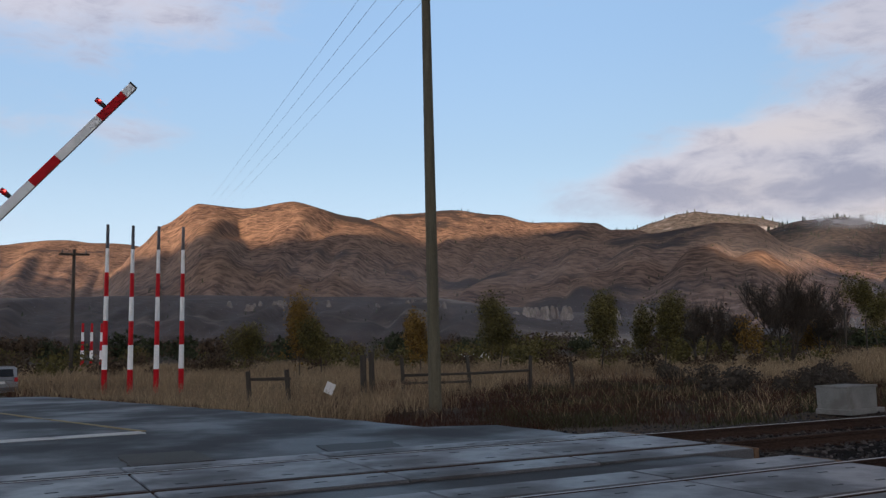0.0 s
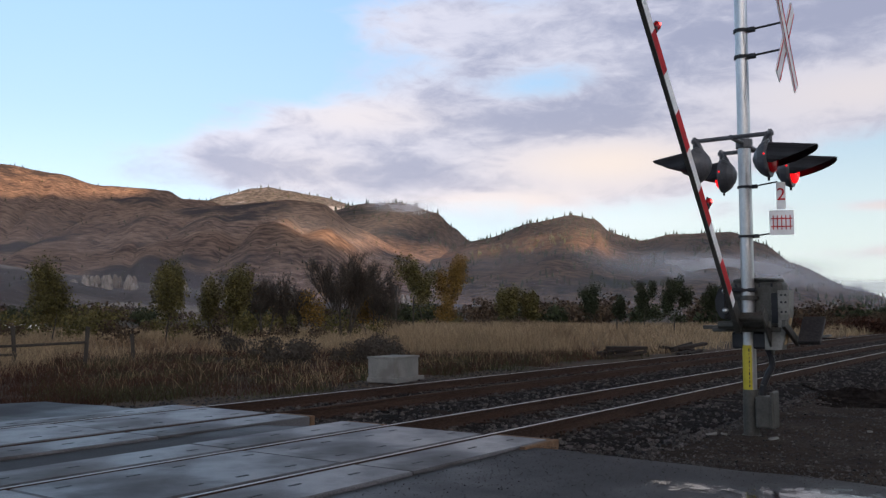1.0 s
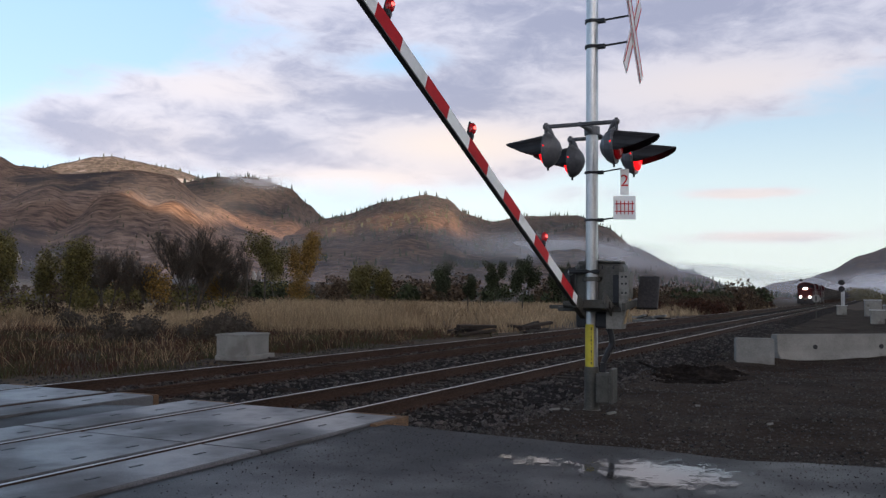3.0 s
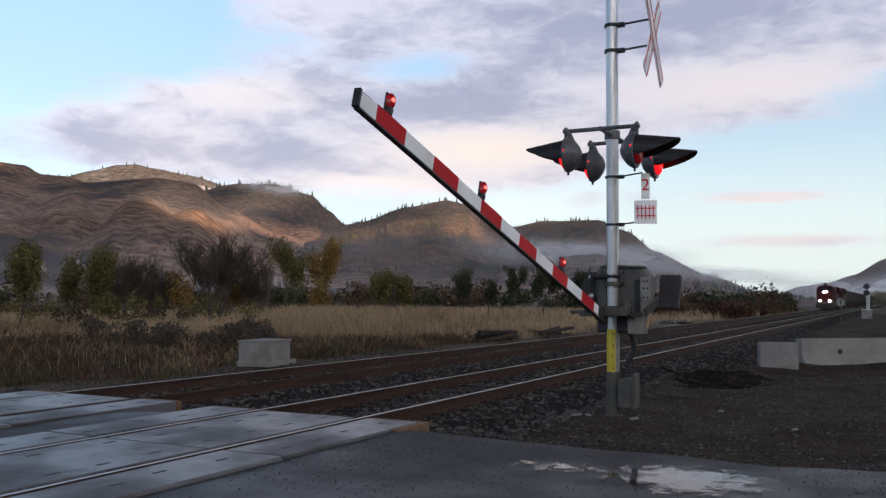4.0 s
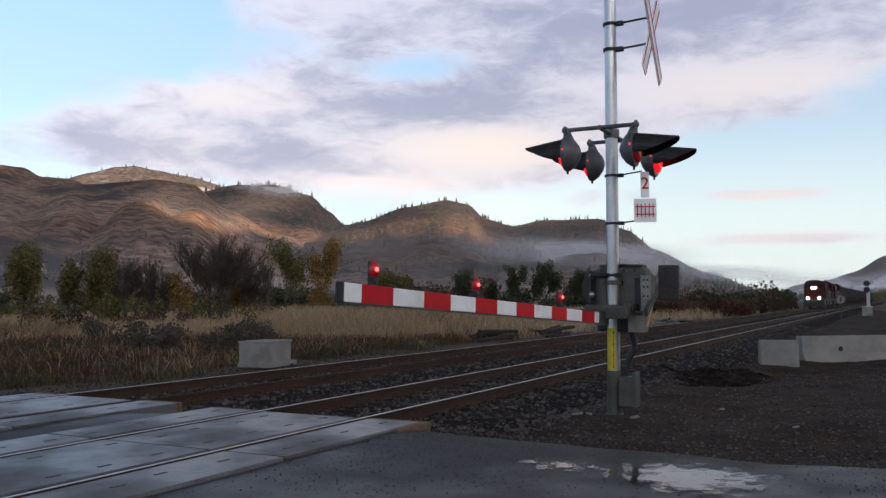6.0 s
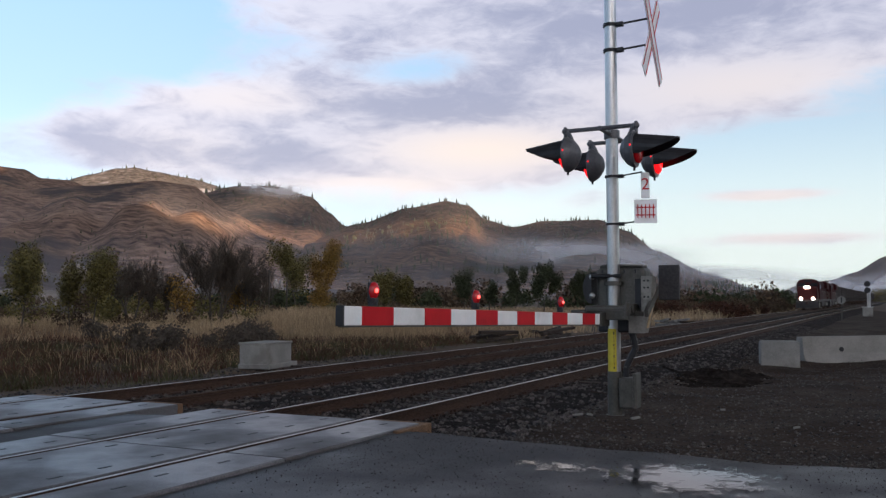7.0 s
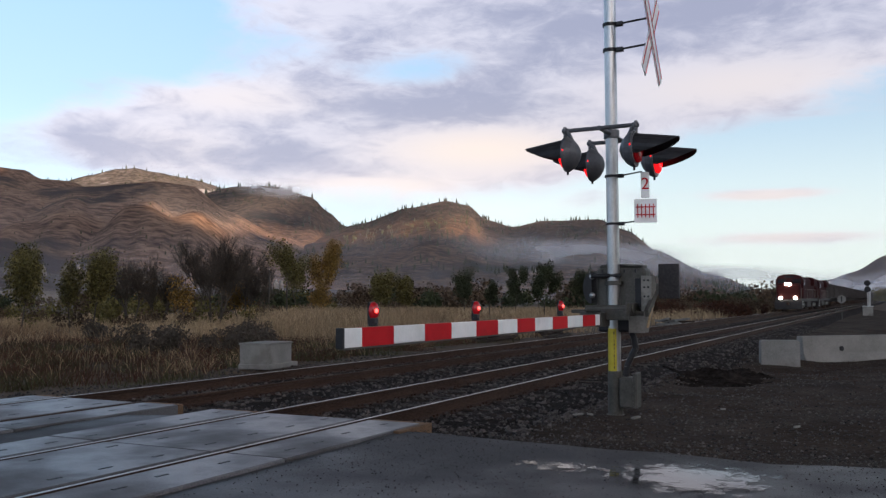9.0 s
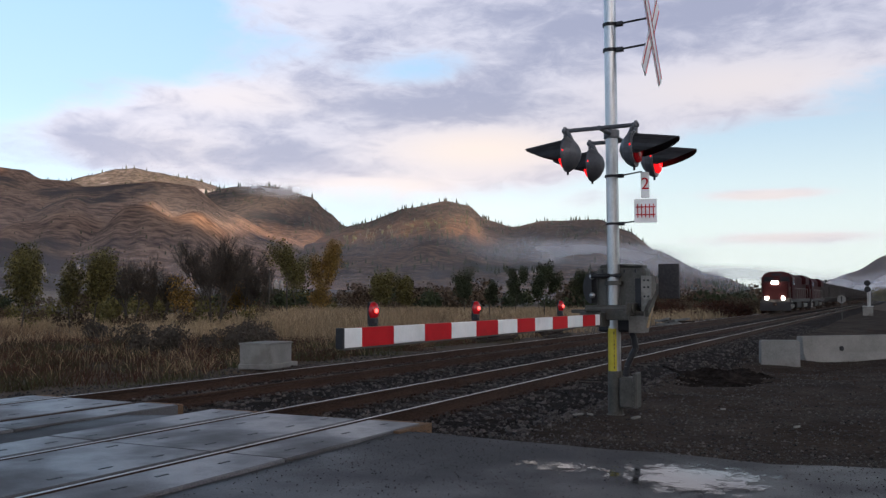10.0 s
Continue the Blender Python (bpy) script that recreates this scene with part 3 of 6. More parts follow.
def make_signal(loc, rz, label, facing):
    s = thing("crossing_signal", loc, rz, label, "crossing signal", "railway crossing signals")
    bm = rod((0, 0, 0.0), (0, 0, 6.3), 0.082, 0.080, 24)
    part("mast", bm, "galv", s, "galvanised steel mast", smooth=False)
    bm = rod((0, 0, -0.35), (0, 0, 0.60), 0.098, 0.094, 20)
    rod((0, 0, -0.4), (0, 0, 0.03), 0.16, 0.12, 20, bm)
    part("base", bm, "greybox", s, "dark weathered cast base")
    # label wrapped part of the way round the mast
    bm = bmesh.new()
    arc = [math.radians(-168 + 112 * i / 12) for i in range(13)]
    cols = [[bm.verts.new((r * math.cos(q), r * math.sin(q), z)) for r, z in ((0.0845, 0.6), (0.0865, 0.6), (0.0865, 1.16), (0.0845, 1.16))] for q in arc]
    for p, q in zip(cols, cols[1:]):
        for i in range(4):
            bm.faces.new((p[i], p[(i + 1) % 4], q[(i + 1) % 4], q[i]))
    bm.faces.new(cols[0])
    bm.faces.new(cols[-1][::-1])
    bmesh.ops.recalc_face_normals(bm, faces=bm.faces[:])
    band = part("label_band", bm, "yellow", s, "yellow vertical label with dark lettering")
    q = math.radians(-78)
    for i in range(10):
        mark = part("lettering", box((0, 0, 0), (0.008 if i % 3 else 0.014, 0.004, 0.03 + 0.008 * (i % 2))), "black", band)
        mark.matrix_basis = pose(0.087 * math.cos(q), 0.087 * math.sin(q), 0.65 + 0.05 * i, 0, 0, 12)
    # junction box with a rounded lid and conduit
    jb = part("junction_box", box((0.19, -0.02, 0.33), (0.20, 0.26, 0.40), 0.03), "greybox", s, "grey junction box")
    part("lid", box((0.30, -0.03, 0.36), (0.05, 0.27, 0.46), 0.022), "greybox", jb, "pale painted lid with corner bolts")
    bm = bmesh.new()
    pts = [(0.15, 0, 0.52), (0.16, 0, 0.66), (0.21, 0.02, 0.78), (0.27, 0.04, 0.9), (0.26, 0.03, 1.02), (0.23, 0, 1.12)]
    for a, b in zip(pts, pts[1:]):
        rod(a, b, 0.042, 0.042, 10, bm)
    part("conduit", bm, "black", s, "bent black flexible conduit")
    # gate mechanism case behind and beside the mast
    case = part("gate_mechanism", box((0.08, 0.20, 1.68), (0.66, 0.34, 0.58), 0.05), "greybox", s, "grey cast gate mechanism case")
    part("cover", box((0.08, 0.20, 1.98), (0.58, 0.30, 0.06), 0.025), "greybox", case)
    for dx in (-0.2, -0.05, 0.1, 0.25):
        part("clamp", box((dx + 0.04, 0.025, 1.92), (0.025, 0.02, 0.05), 0.005), "black", case)
    part("bracket", box((0.0, -0.02, 1.36), (0.86, 0.24, 0.06), 0.01), "greybox", s)
    for z in (1.34, 1.73):
        bm = rod((0, 0, z), (0, 0, z + 0.06), 0.115, None, 20)
        box((0.0, 0.07, z + 0.03), (0.3, 0.08, 0.06), 0.01, bm)
        part("collar", bm, "greybox", s)
    part("gearbox", box((0.02, 0.05, 1.22), (0.46, 0.2, 0.22), 0.03), "black", s)
    # black slab on the face, the recess's shade is in its colour
    part("front_recess", box((0.33, 0.03, 1.63), (0.10, 0.02, 0.38), 0.004), "black", case, "black slab painted as a shaded recess in the case")
    part("lid_edge", box((0.15, 0.1, 2.005), (0.5, 0.2, 0.022), 0.006, rot=pose(0, 0, 0, 0, 3).to_4x4()), "pale_case", case, "pale edge of the lid")
    side = part("side_plate", extrude([(0.40, 1.85), (0.54, 1.85), (0.53, 1.55), (0.43, 1.11), (0.23, 1.11), (0.23, 1.345), (0.40, 1.37)], "y", -0.13, 0.10), "pale_case", s, "pale grey slanted side casting")
    # tan strip: its colour stands for orange light on the slanted face
    part("caution_label", box((0.487, -0.01, 1.34), (0.006, 0.10, 0.34), 0, rot=pose(0, 0, 0, 0, 12.8).to_3x3().to_4x4()), "tan_glow", side, "tan strip painted as orange light on the casting")
    for x, z in ((0.445, 1.79), (0.495, 1.79), (0.445, 1.70), (0.495, 1.70), (0.445, 1.58), (0.495, 1.58)):
        part("bolt", rod((x, -0.145, z), (x, -0.125, z), 0.014, None, 8), "black", side)
    bm = extrude([(-0.30 - 0.12 * math.sin(math.pi * i / 12), 1.70 - 0.21 * math.cos(math.pi * i / 12)) for i in range(13)], "y", -0.02, 0.22)
    motor = part("motor_cover", bm, "black", s, "round black motor cover")
    bm = extrude([(-0.30 - 0.15 * math.sin(math.pi * i / 12), 1.70 - 0.235 * math.cos(math.pi * i / 12)) for i in range(13)], "y", 0.22, 0.26)
    part("motor_flange", bm, "greybox", motor)
    for z in (1.85, 1.60):
        bm = bmesh.new()
        bmesh.ops.create_uvsphere(bm, u_segments=12, v_segments=8, radius=0.04, matrix=Matrix.Translation((-0.29, -0.02, z)))
        part("ball_nut", bm, "galv", s, smooth=True)
    part("clamp_bar", rod((-0.29, -0.06, 1.86), (0.12, -0.06, 1.86), 0.028, None, 10), "black", s)
    part("shelf", box((-0.12, 0.02, 1.385), (0.92, 0.16, 0.05), 0.012), "greybox", s)
    # lamp arm: short pipes along and across the road
    bm = rod((0, -0.56, 3.755), (0, 0.56, 3.755), 0.03)
    for y in (-0.53, 0.53):
        rod((-0.47, y, 3.755), (0.47, y, 3.755), 0.028, bm=bm)
        for x in (-0.47, 0.47):
            bmesh.ops.create_uvsphere(bm, u_segments=10, v_segments=8, radius=0.045, matrix=Matrix.Translation((x, y, 3.755)))
    rod((0, 0, 3.70), (0, 0, 3.81), 0.105, None, 20, bm)
    part("lamp_arm", bm, "lampgrey", s, "grey pipe arm with ball fittings")
    signal_lamp(s, 0.47, -0.53, 3.445, 1, False)
    signal_lamp(s, 0.47, 0.53, 3.445, 1, True)
    signal_lamp(s, -0.47, -0.53, 3.445, -1, True)
    signal_lamp(s, -0.47, 0.53, 3.445, -1, True)
    # crossbuck: two crossed boards with red borders
    for a in (37, -37):
        turn_ = pose(0.55 + (0.02 if a > 0 else 0), 0, 5.02, a)
        board = part("crossbuck_board", box((0, 0, 0), (0.014, 0.20, 1.36)), "white", s, "white crossbuck board with red edging")
        board.matrix_basis = turn_
        for fx in (-0.009, 0.009):
            for fy in (-0.082, 0.082):
                part("red_edging", box((fx, fy, 0), (0.005, 0.022, 1.32)), "red", board)
    for z in (5.25, 4.9):
        bm = rod((0, 0, z - 0.02), (0, 0, z + 0.02), 0.1, None, 20)
        rod((0.08, 0, z), (0.5, 0.02, z + 0.03), 0.014, bm=bm)
        box((0.13, 0, z), (0.1, 0.07, 0.06), 0.01, bm)
        part("sign_bracket", bm, "black", s, "thin black sign bracket")
    for z in (3.19, 2.55):
        bm = rod((0, 0, z - 0.015), (0, 0, z + 0.015), 0.1, None, 20)
        rod((0.08, 0, z), (0.42, -0.06, z + 0.03), 0.010, bm=bm)
        box((0.12, 0, z), (0.08, 0.06, 0.05), 0.01, bm)
        part("sign_bracket", bm, "black", s, "thin black sign bracket")
    face = pose(0.457, -0.06, 0, 0, 0, 20)
    num = part("number_plate_of_tracks", box((0, 0, 3.04), (0.11, 0.012, 0.34), 0.004), "white", s, "white plate with a red figure two")
    num.matrix_basis = face
    cu = bpy.data.curves.new("figure", "FONT")
    cu.body, cu.size, cu.align_x, cu.align_y, cu.extrude = "2", 0.22, "CENTER", "CENTER", 0.002
    fo = bpy.data.objects.new("figure", cu)
    me = bpy.data.meshes.new_from_object(fo)
    me.transform(pose(0, -0.010, 3.05, 90))
    me.materials.append(M["red"])
    fig = new("figure", me)
    fig.parent = num
    bpy.data.objects.remove(fo)
    plate = part("track_plate", box((0, 0, 2.70), (0.29, 0.012, 0.31), 0.004), "white", s, "white plate with a red track symbol")
    plate.matrix_basis = face
    for z in (2.65, 2.75):
        part("rail_mark", box((0, -0.008, z), (0.25, 0.006, 0.014)), "red", plate)
    for i in range(5):
        part("tie_mark", box((-0.1 + 0.05 * i, -0.0085, 2.70), (0.012, 0.006, 0.18)), "red", plate)
    # gate arm, counterweights and lamps turn about the pivot
    tip = -6.27 if facing > 0 else -5.86
    arm = part("gate_arm", box((0, (tip - 0.36) / 2, -0.13), (0.045, -0.36 - tip, 0.132), 0.006), "white", s, "white gate arm with red stripes")
    arm.location = PIVOT
    for y0, y1 in ((-6.04, -5.60), (-5.11, -4.64), (-4.14, -3.66), (-3.18, -2.70), (-2.17, -1.68), (-1.13, -0.64)) if facing > 0 else ((-5.66, -5.1), (-4.2, -3.65), (-2.95, -2.5), (-2.1, -1.7), (-1.25, -0.85)):
        part("red_stripe", box((0, (y0 + y1) / 2, -0.13), (0.051, y1 - y0, 0.135), 0.003), "red", arm)
    part("end_cap", box((0, tip - 0.012, -0.13), (0.056, 0.03, 0.142), 0.005), "black", arm, "black end cap")
    part("lower_edge", box((0, (tip - 0.36) / 2, -0.203), (0.05, -0.36 - tip, 0.013)), "greybox", arm)
    for y in (-5.86, -4.11, -1.86) if facing > 0 else (-5.3, -3.3, -1.72):
        bm = rod((0, y, -0.058), (0, y, -0.03), 0.036, None, 14)
        box((0, y, -0.02), (0.06, 0.07, 0.045), 0.012, bm)
        box((-facing * 0.014, y, 0.05), (0.02, 0.082, 0.13), 0.008, bm)
        part("arm_lamp", bm, "black", arm, "black arm lamp housing")
        bm = bmesh.new()
        bmesh.ops.create_uvsphere(bm, u_segments=16, v_segments=8, radius=0.046, matrix=Matrix.Translation((0.006, y, 0.052)) @ Matrix.Diagonal((0.9, 1, 1.4, 1)))
        part("arm_lens", bm, "lens_dim", arm, "red dome lens", smooth=True)
        bm = bmesh.new()
        bmesh.ops.create_uvsphere(bm, u_segments=10, v_segments=6, radius=0.017, matrix=Matrix.Translation((facing * 0.038, y - 0.016, 0.052)))
        part("bulb", bm, "bulb", arm, "glowing red bulb", smooth=True)
    bm = box((0.0, -0.25, -0.13), (0.07, 0.4, 0.18), 0.01)
    box((0.30, 0.10, 0.0), (0.03, 0.7, 0.16), 0.01, bm)
    rod((-0.3, 0, 0), (0.34, 0, 0), 0.05, bm=bm)
    box((0.15, -0.2, -0.08), (0.36, 0.06, 0.12), 0.01, bm)
    part("arm_bracket", bm, "greybox", arm)
    part("counterweight", box((0.70, 0.42, 0.36), (0.27, 0.07, 0.46), 0.012), "loco_dark", arm, "dark steel counterweight plate")
    part("weight_arm", box((0.52, 0.25, 0.12), (0.05, 0.75, 0.1), 0.01, rot=pose(0, 0, 0, 28).to_3x3().to_4x4()), "greybox", arm)
    return s, arm


near_signal, near_arm = make_signal((-3.357, 11.62, -0.15), 0, "galvanised railway crossing signal with striped gate and red lamps", 1)
far_signal, far_arm = make_signal((-14.6, -2.0, -0.2), 180, "railway crossing signal across the tracks with its striped gate raised", -1)


# ---------------------------------------------------------------- train
def make_wheelset(parent, y, r=0.48):
    bm = bmesh.new()
    for x in (-0.75, 0.75):
        rod((x - 0.06, y, r), (x + 0.06, y, r), r, None, 16, bm)
    rod((-0.75, y, r), (0.75, y, r), 0.09, None, 8, bm)
    part("wheelset", bm, "rust", parent)


def make_loco(name="locomotive", lit=True):
    lo = thing(name, (0, 0, 0), 0, "dark red diesel locomotive with lit headlights" if lit else "dark red trailing diesel locomotive", "locomotive", "locomotives of the train")
    part("frame_sill", box((0, 10.8, 1.2), (2.7, 20.6, 0.35), 0.05), "loco_dark", lo)
    part("fuel_tank", box((0, 10.5, 0.75), (2.4, 5.0, 0.75), 0.2), "loco_dark", lo)
    # nose with sloped top and chamfered cheeks
    bm = extrude([(0.35, 1.3), (0.25, 2.85), (0.9, 3.0), (1.9, 3.02), (1.9, 1.3)], "x", -1.15, 1.15)
    bmesh.ops.bevel(bm, geom=bm.edges[:], offset=0.12, segments=2, affect="EDGES")
    part("nose", bm, "loco_red", lo, "red sloping nose")
    cab_out = [(-1.38, 1.3), (-1.38, 3.35), (-1.12, 3.75), (-0.55, 3.95), (0.55, 3.95), (1.12, 3.75), (1.38, 3.35), (1.38, 1.3)]
    cab = part("cab", extrude(cab_out, "y", 1.75, 4.3), "loco_red", lo, "red cab with rounded roof")
    for x in (-0.72, 0.72):
        part("windscreen", box((x, 1.74, 3.2), (0.85, 0.03, 0.5), 0.01), "glass", cab)
    for x in (-1.385, 1.385):
        part("side_window", box((x, 3.1, 3.0), (0.03, 1.3, 0.6), 0.01), "glass", cab)
    part("number_board", box((0, 1.72, 3.66), (0.9, 0.06, 0.22), 0.01), "glass", cab)
    hood_out = [(-0.95, 1.35), (-0.95, 3.55), (-0.7, 3.8), (0.7, 3.8), (0.95, 3.55), (0.95, 1.35)]
    part("hood", extrude(hood_out, "y", 4.3, 20.6), "loco_red", lo, "long red engine hood")
    part("radiator", extrude([(-1.35, 2.9), (-1.35, 3.6), (-1.0, 3.92), (1.0, 3.92), (1.35, 3.6), (1.35, 2.9)], "y", 16.2, 20.4), "loco_red", lo, "flared radiator section")
    part("exhaust", box((0, 11, 3.88), (0.7, 1.2, 0.18), 0.03), "loco_dark", lo)
    for i in range(5):
        part("hood_door", box((0.955, 5.6 + i * 2.1, 2.4), (0.02, 1.6, 1.5), 0.01), "loco_red" if i != 1 else "pale_case", lo, "" if i != 1 else "pale hood panel")
    # pilot, steps, coupler
    part("pilot", extrude([(0.1, 0.25), (0.05, 1.05), (0.45, 1.05), (0.5, 0.25)], "x", -1.35, 1.35), "loco_dark", lo, "black pilot plate")
    part("coupler", box((0, -0.15, 0.85), (0.25, 0.6, 0.28), 0.05), "rust", lo)
    for x in (-1.25, 1.25):
        for z in (0.45, 0.75, 1.05):
            part("step", box((x, 1.0, z), (0.3, 0.5, 0.05)), "white", lo, "white-edged boarding step")
        bm = bmesh.new()
        for k in range(9):
            rod((x, 1.0 + k * 2.3, 1.37), (x, 1.0 + k * 2.3, 2.4), 0.02, None, 6, bm)
        rod((x, 1.0, 2.4), (x, 19.4, 2.4), 0.02, None, 6, bm)
        part("handrail", bm, "pale_case", lo)
    for y0 in (3.6, 17.9):
        tr = part("bogie", box((0, y0, 0.65), (2.3, 4.4, 0.45), 0.1), "greybox", lo)
        for dy in (-1.7, 0, 1.7):
            make_wheelset(tr, y0 + dy)
    if lit:
        for x in (-0.17, 0.17):
            part("headlight", rod((x, 0.05, 2.86), (x, 0.5, 2.86), 0.16, None, 16), "headlight", lo, "bright white headlight")
        for x in (-0.72, 0.72):
            part("ditch_light", rod((x, -0.02, 1.42), (x, 0.1, 1.42), 0.17, None, 16), "headlight", lo, "bright white ditch light")
    return lo


def make_car():
    c = thing("hopper_car", (0, 0, 0), 0, "dark steel open hopper wagon in the train", "railway wagon", "hopper wagons of the train")
    out = [(-1.45, 1.5), (-1.5, 3.45), (-1.4, 3.5), (1.4, 3.5), (1.5, 3.45), (1.45, 1.5), (0.7, 0.8), (-0.7, 0.8)]
    part("tub", extrude(out, "y", 0.7, 15.3), "coal_car", c)
    for x in (-1.5, 1.5):
        for k in range(13):
            part("rib", box((x, 1.0 + k * 1.16, 2.45), (0.1, 0.09, 1.9)), "coal_car", c)
    part("sill", box((0, 8, 1.05), (0.5, 16.2, 0.3)), "loco_dark", c)
    for y0 in (2.2, 13.8):
        tr = part("bogie", box((0, y0, 0.6), (2.1, 2.5, 0.35), 0.08), "rust", c)
        for dy in (-0.9, 0.9):
            make_wheelset(tr, y0 + dy, 0.44)
    return c


TRAIN = [(make_loco(), 0.0), (make_loco("locomotive", False), 22.0)]
first_car = make_car()
TRAIN.append((first_car, 44.0))
for k in range(1, 16):
    TRAIN.append((copy_thing(first_car, pose(0, 0, 0)), 44.0 + 16.4 * k))


# ---------------------------------------------------------------- hills and distance
def curve(pts, a):
    """Smooth interpolation of (a, value) control points, a descending or ascending."""
    pts = sorted(pts)
    if a <= pts[0][0]:
        return pts[0][1]
    for (a0, v0), (a1, v1) in zip(pts, pts[1:]):
        if a <= a1:
            t = (a - a0) / (a1 - a0)
            return v0 + (v1 - v0) * (t * 0.4 + 0.6 * t * t * (3 - 2 * t))
    return pts[-1][1]


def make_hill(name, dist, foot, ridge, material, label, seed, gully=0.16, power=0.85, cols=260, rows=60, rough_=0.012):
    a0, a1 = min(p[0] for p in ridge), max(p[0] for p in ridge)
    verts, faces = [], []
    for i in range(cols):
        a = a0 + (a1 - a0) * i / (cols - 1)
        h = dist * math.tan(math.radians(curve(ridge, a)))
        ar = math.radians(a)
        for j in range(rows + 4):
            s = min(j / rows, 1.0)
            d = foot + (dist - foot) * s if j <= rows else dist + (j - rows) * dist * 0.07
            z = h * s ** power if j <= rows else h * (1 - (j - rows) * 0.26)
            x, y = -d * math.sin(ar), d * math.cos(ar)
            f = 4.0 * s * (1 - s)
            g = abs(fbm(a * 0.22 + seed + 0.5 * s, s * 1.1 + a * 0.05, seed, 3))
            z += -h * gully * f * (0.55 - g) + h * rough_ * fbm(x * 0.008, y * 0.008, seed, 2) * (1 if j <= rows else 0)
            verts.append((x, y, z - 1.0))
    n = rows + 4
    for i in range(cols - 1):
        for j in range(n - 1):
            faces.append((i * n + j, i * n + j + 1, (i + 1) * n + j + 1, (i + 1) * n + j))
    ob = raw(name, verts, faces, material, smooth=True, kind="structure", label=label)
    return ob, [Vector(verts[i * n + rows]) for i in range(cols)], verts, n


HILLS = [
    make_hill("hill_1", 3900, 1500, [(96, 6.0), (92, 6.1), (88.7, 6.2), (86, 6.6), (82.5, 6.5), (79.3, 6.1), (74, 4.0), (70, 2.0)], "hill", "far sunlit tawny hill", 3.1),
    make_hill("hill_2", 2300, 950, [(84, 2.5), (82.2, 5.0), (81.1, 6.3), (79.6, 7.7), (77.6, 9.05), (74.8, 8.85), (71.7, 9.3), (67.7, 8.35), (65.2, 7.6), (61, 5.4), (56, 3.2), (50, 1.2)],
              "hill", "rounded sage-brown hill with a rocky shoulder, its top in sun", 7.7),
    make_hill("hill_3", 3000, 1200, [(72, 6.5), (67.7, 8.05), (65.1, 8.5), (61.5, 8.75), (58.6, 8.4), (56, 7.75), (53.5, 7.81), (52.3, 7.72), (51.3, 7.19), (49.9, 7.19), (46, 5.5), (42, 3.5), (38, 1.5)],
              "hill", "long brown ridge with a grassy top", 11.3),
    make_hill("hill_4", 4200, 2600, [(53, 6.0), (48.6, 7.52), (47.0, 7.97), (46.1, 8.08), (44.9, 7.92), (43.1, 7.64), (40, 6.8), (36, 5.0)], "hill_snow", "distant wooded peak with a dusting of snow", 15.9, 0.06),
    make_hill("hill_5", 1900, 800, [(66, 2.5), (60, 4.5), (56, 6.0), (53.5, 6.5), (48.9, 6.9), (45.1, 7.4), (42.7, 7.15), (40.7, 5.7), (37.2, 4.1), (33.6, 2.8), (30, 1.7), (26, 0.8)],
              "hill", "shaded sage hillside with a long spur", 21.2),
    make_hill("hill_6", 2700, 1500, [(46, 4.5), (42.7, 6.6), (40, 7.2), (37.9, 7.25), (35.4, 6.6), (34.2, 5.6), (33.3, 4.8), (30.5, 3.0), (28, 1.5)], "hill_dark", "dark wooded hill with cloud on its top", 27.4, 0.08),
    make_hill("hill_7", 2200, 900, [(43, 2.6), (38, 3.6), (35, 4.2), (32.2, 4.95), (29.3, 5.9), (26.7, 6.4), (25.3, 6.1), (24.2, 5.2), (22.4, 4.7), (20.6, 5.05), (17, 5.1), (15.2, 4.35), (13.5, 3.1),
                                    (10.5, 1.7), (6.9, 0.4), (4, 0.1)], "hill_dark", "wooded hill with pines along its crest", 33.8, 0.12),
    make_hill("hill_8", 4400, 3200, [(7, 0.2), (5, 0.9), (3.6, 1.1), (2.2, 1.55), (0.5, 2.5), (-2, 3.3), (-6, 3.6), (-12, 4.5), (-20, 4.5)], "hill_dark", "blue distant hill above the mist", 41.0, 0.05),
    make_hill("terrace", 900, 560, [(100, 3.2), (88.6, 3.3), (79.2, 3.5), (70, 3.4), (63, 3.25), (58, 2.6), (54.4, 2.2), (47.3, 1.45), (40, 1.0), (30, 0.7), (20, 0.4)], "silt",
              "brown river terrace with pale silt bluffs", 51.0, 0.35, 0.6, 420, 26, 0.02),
]


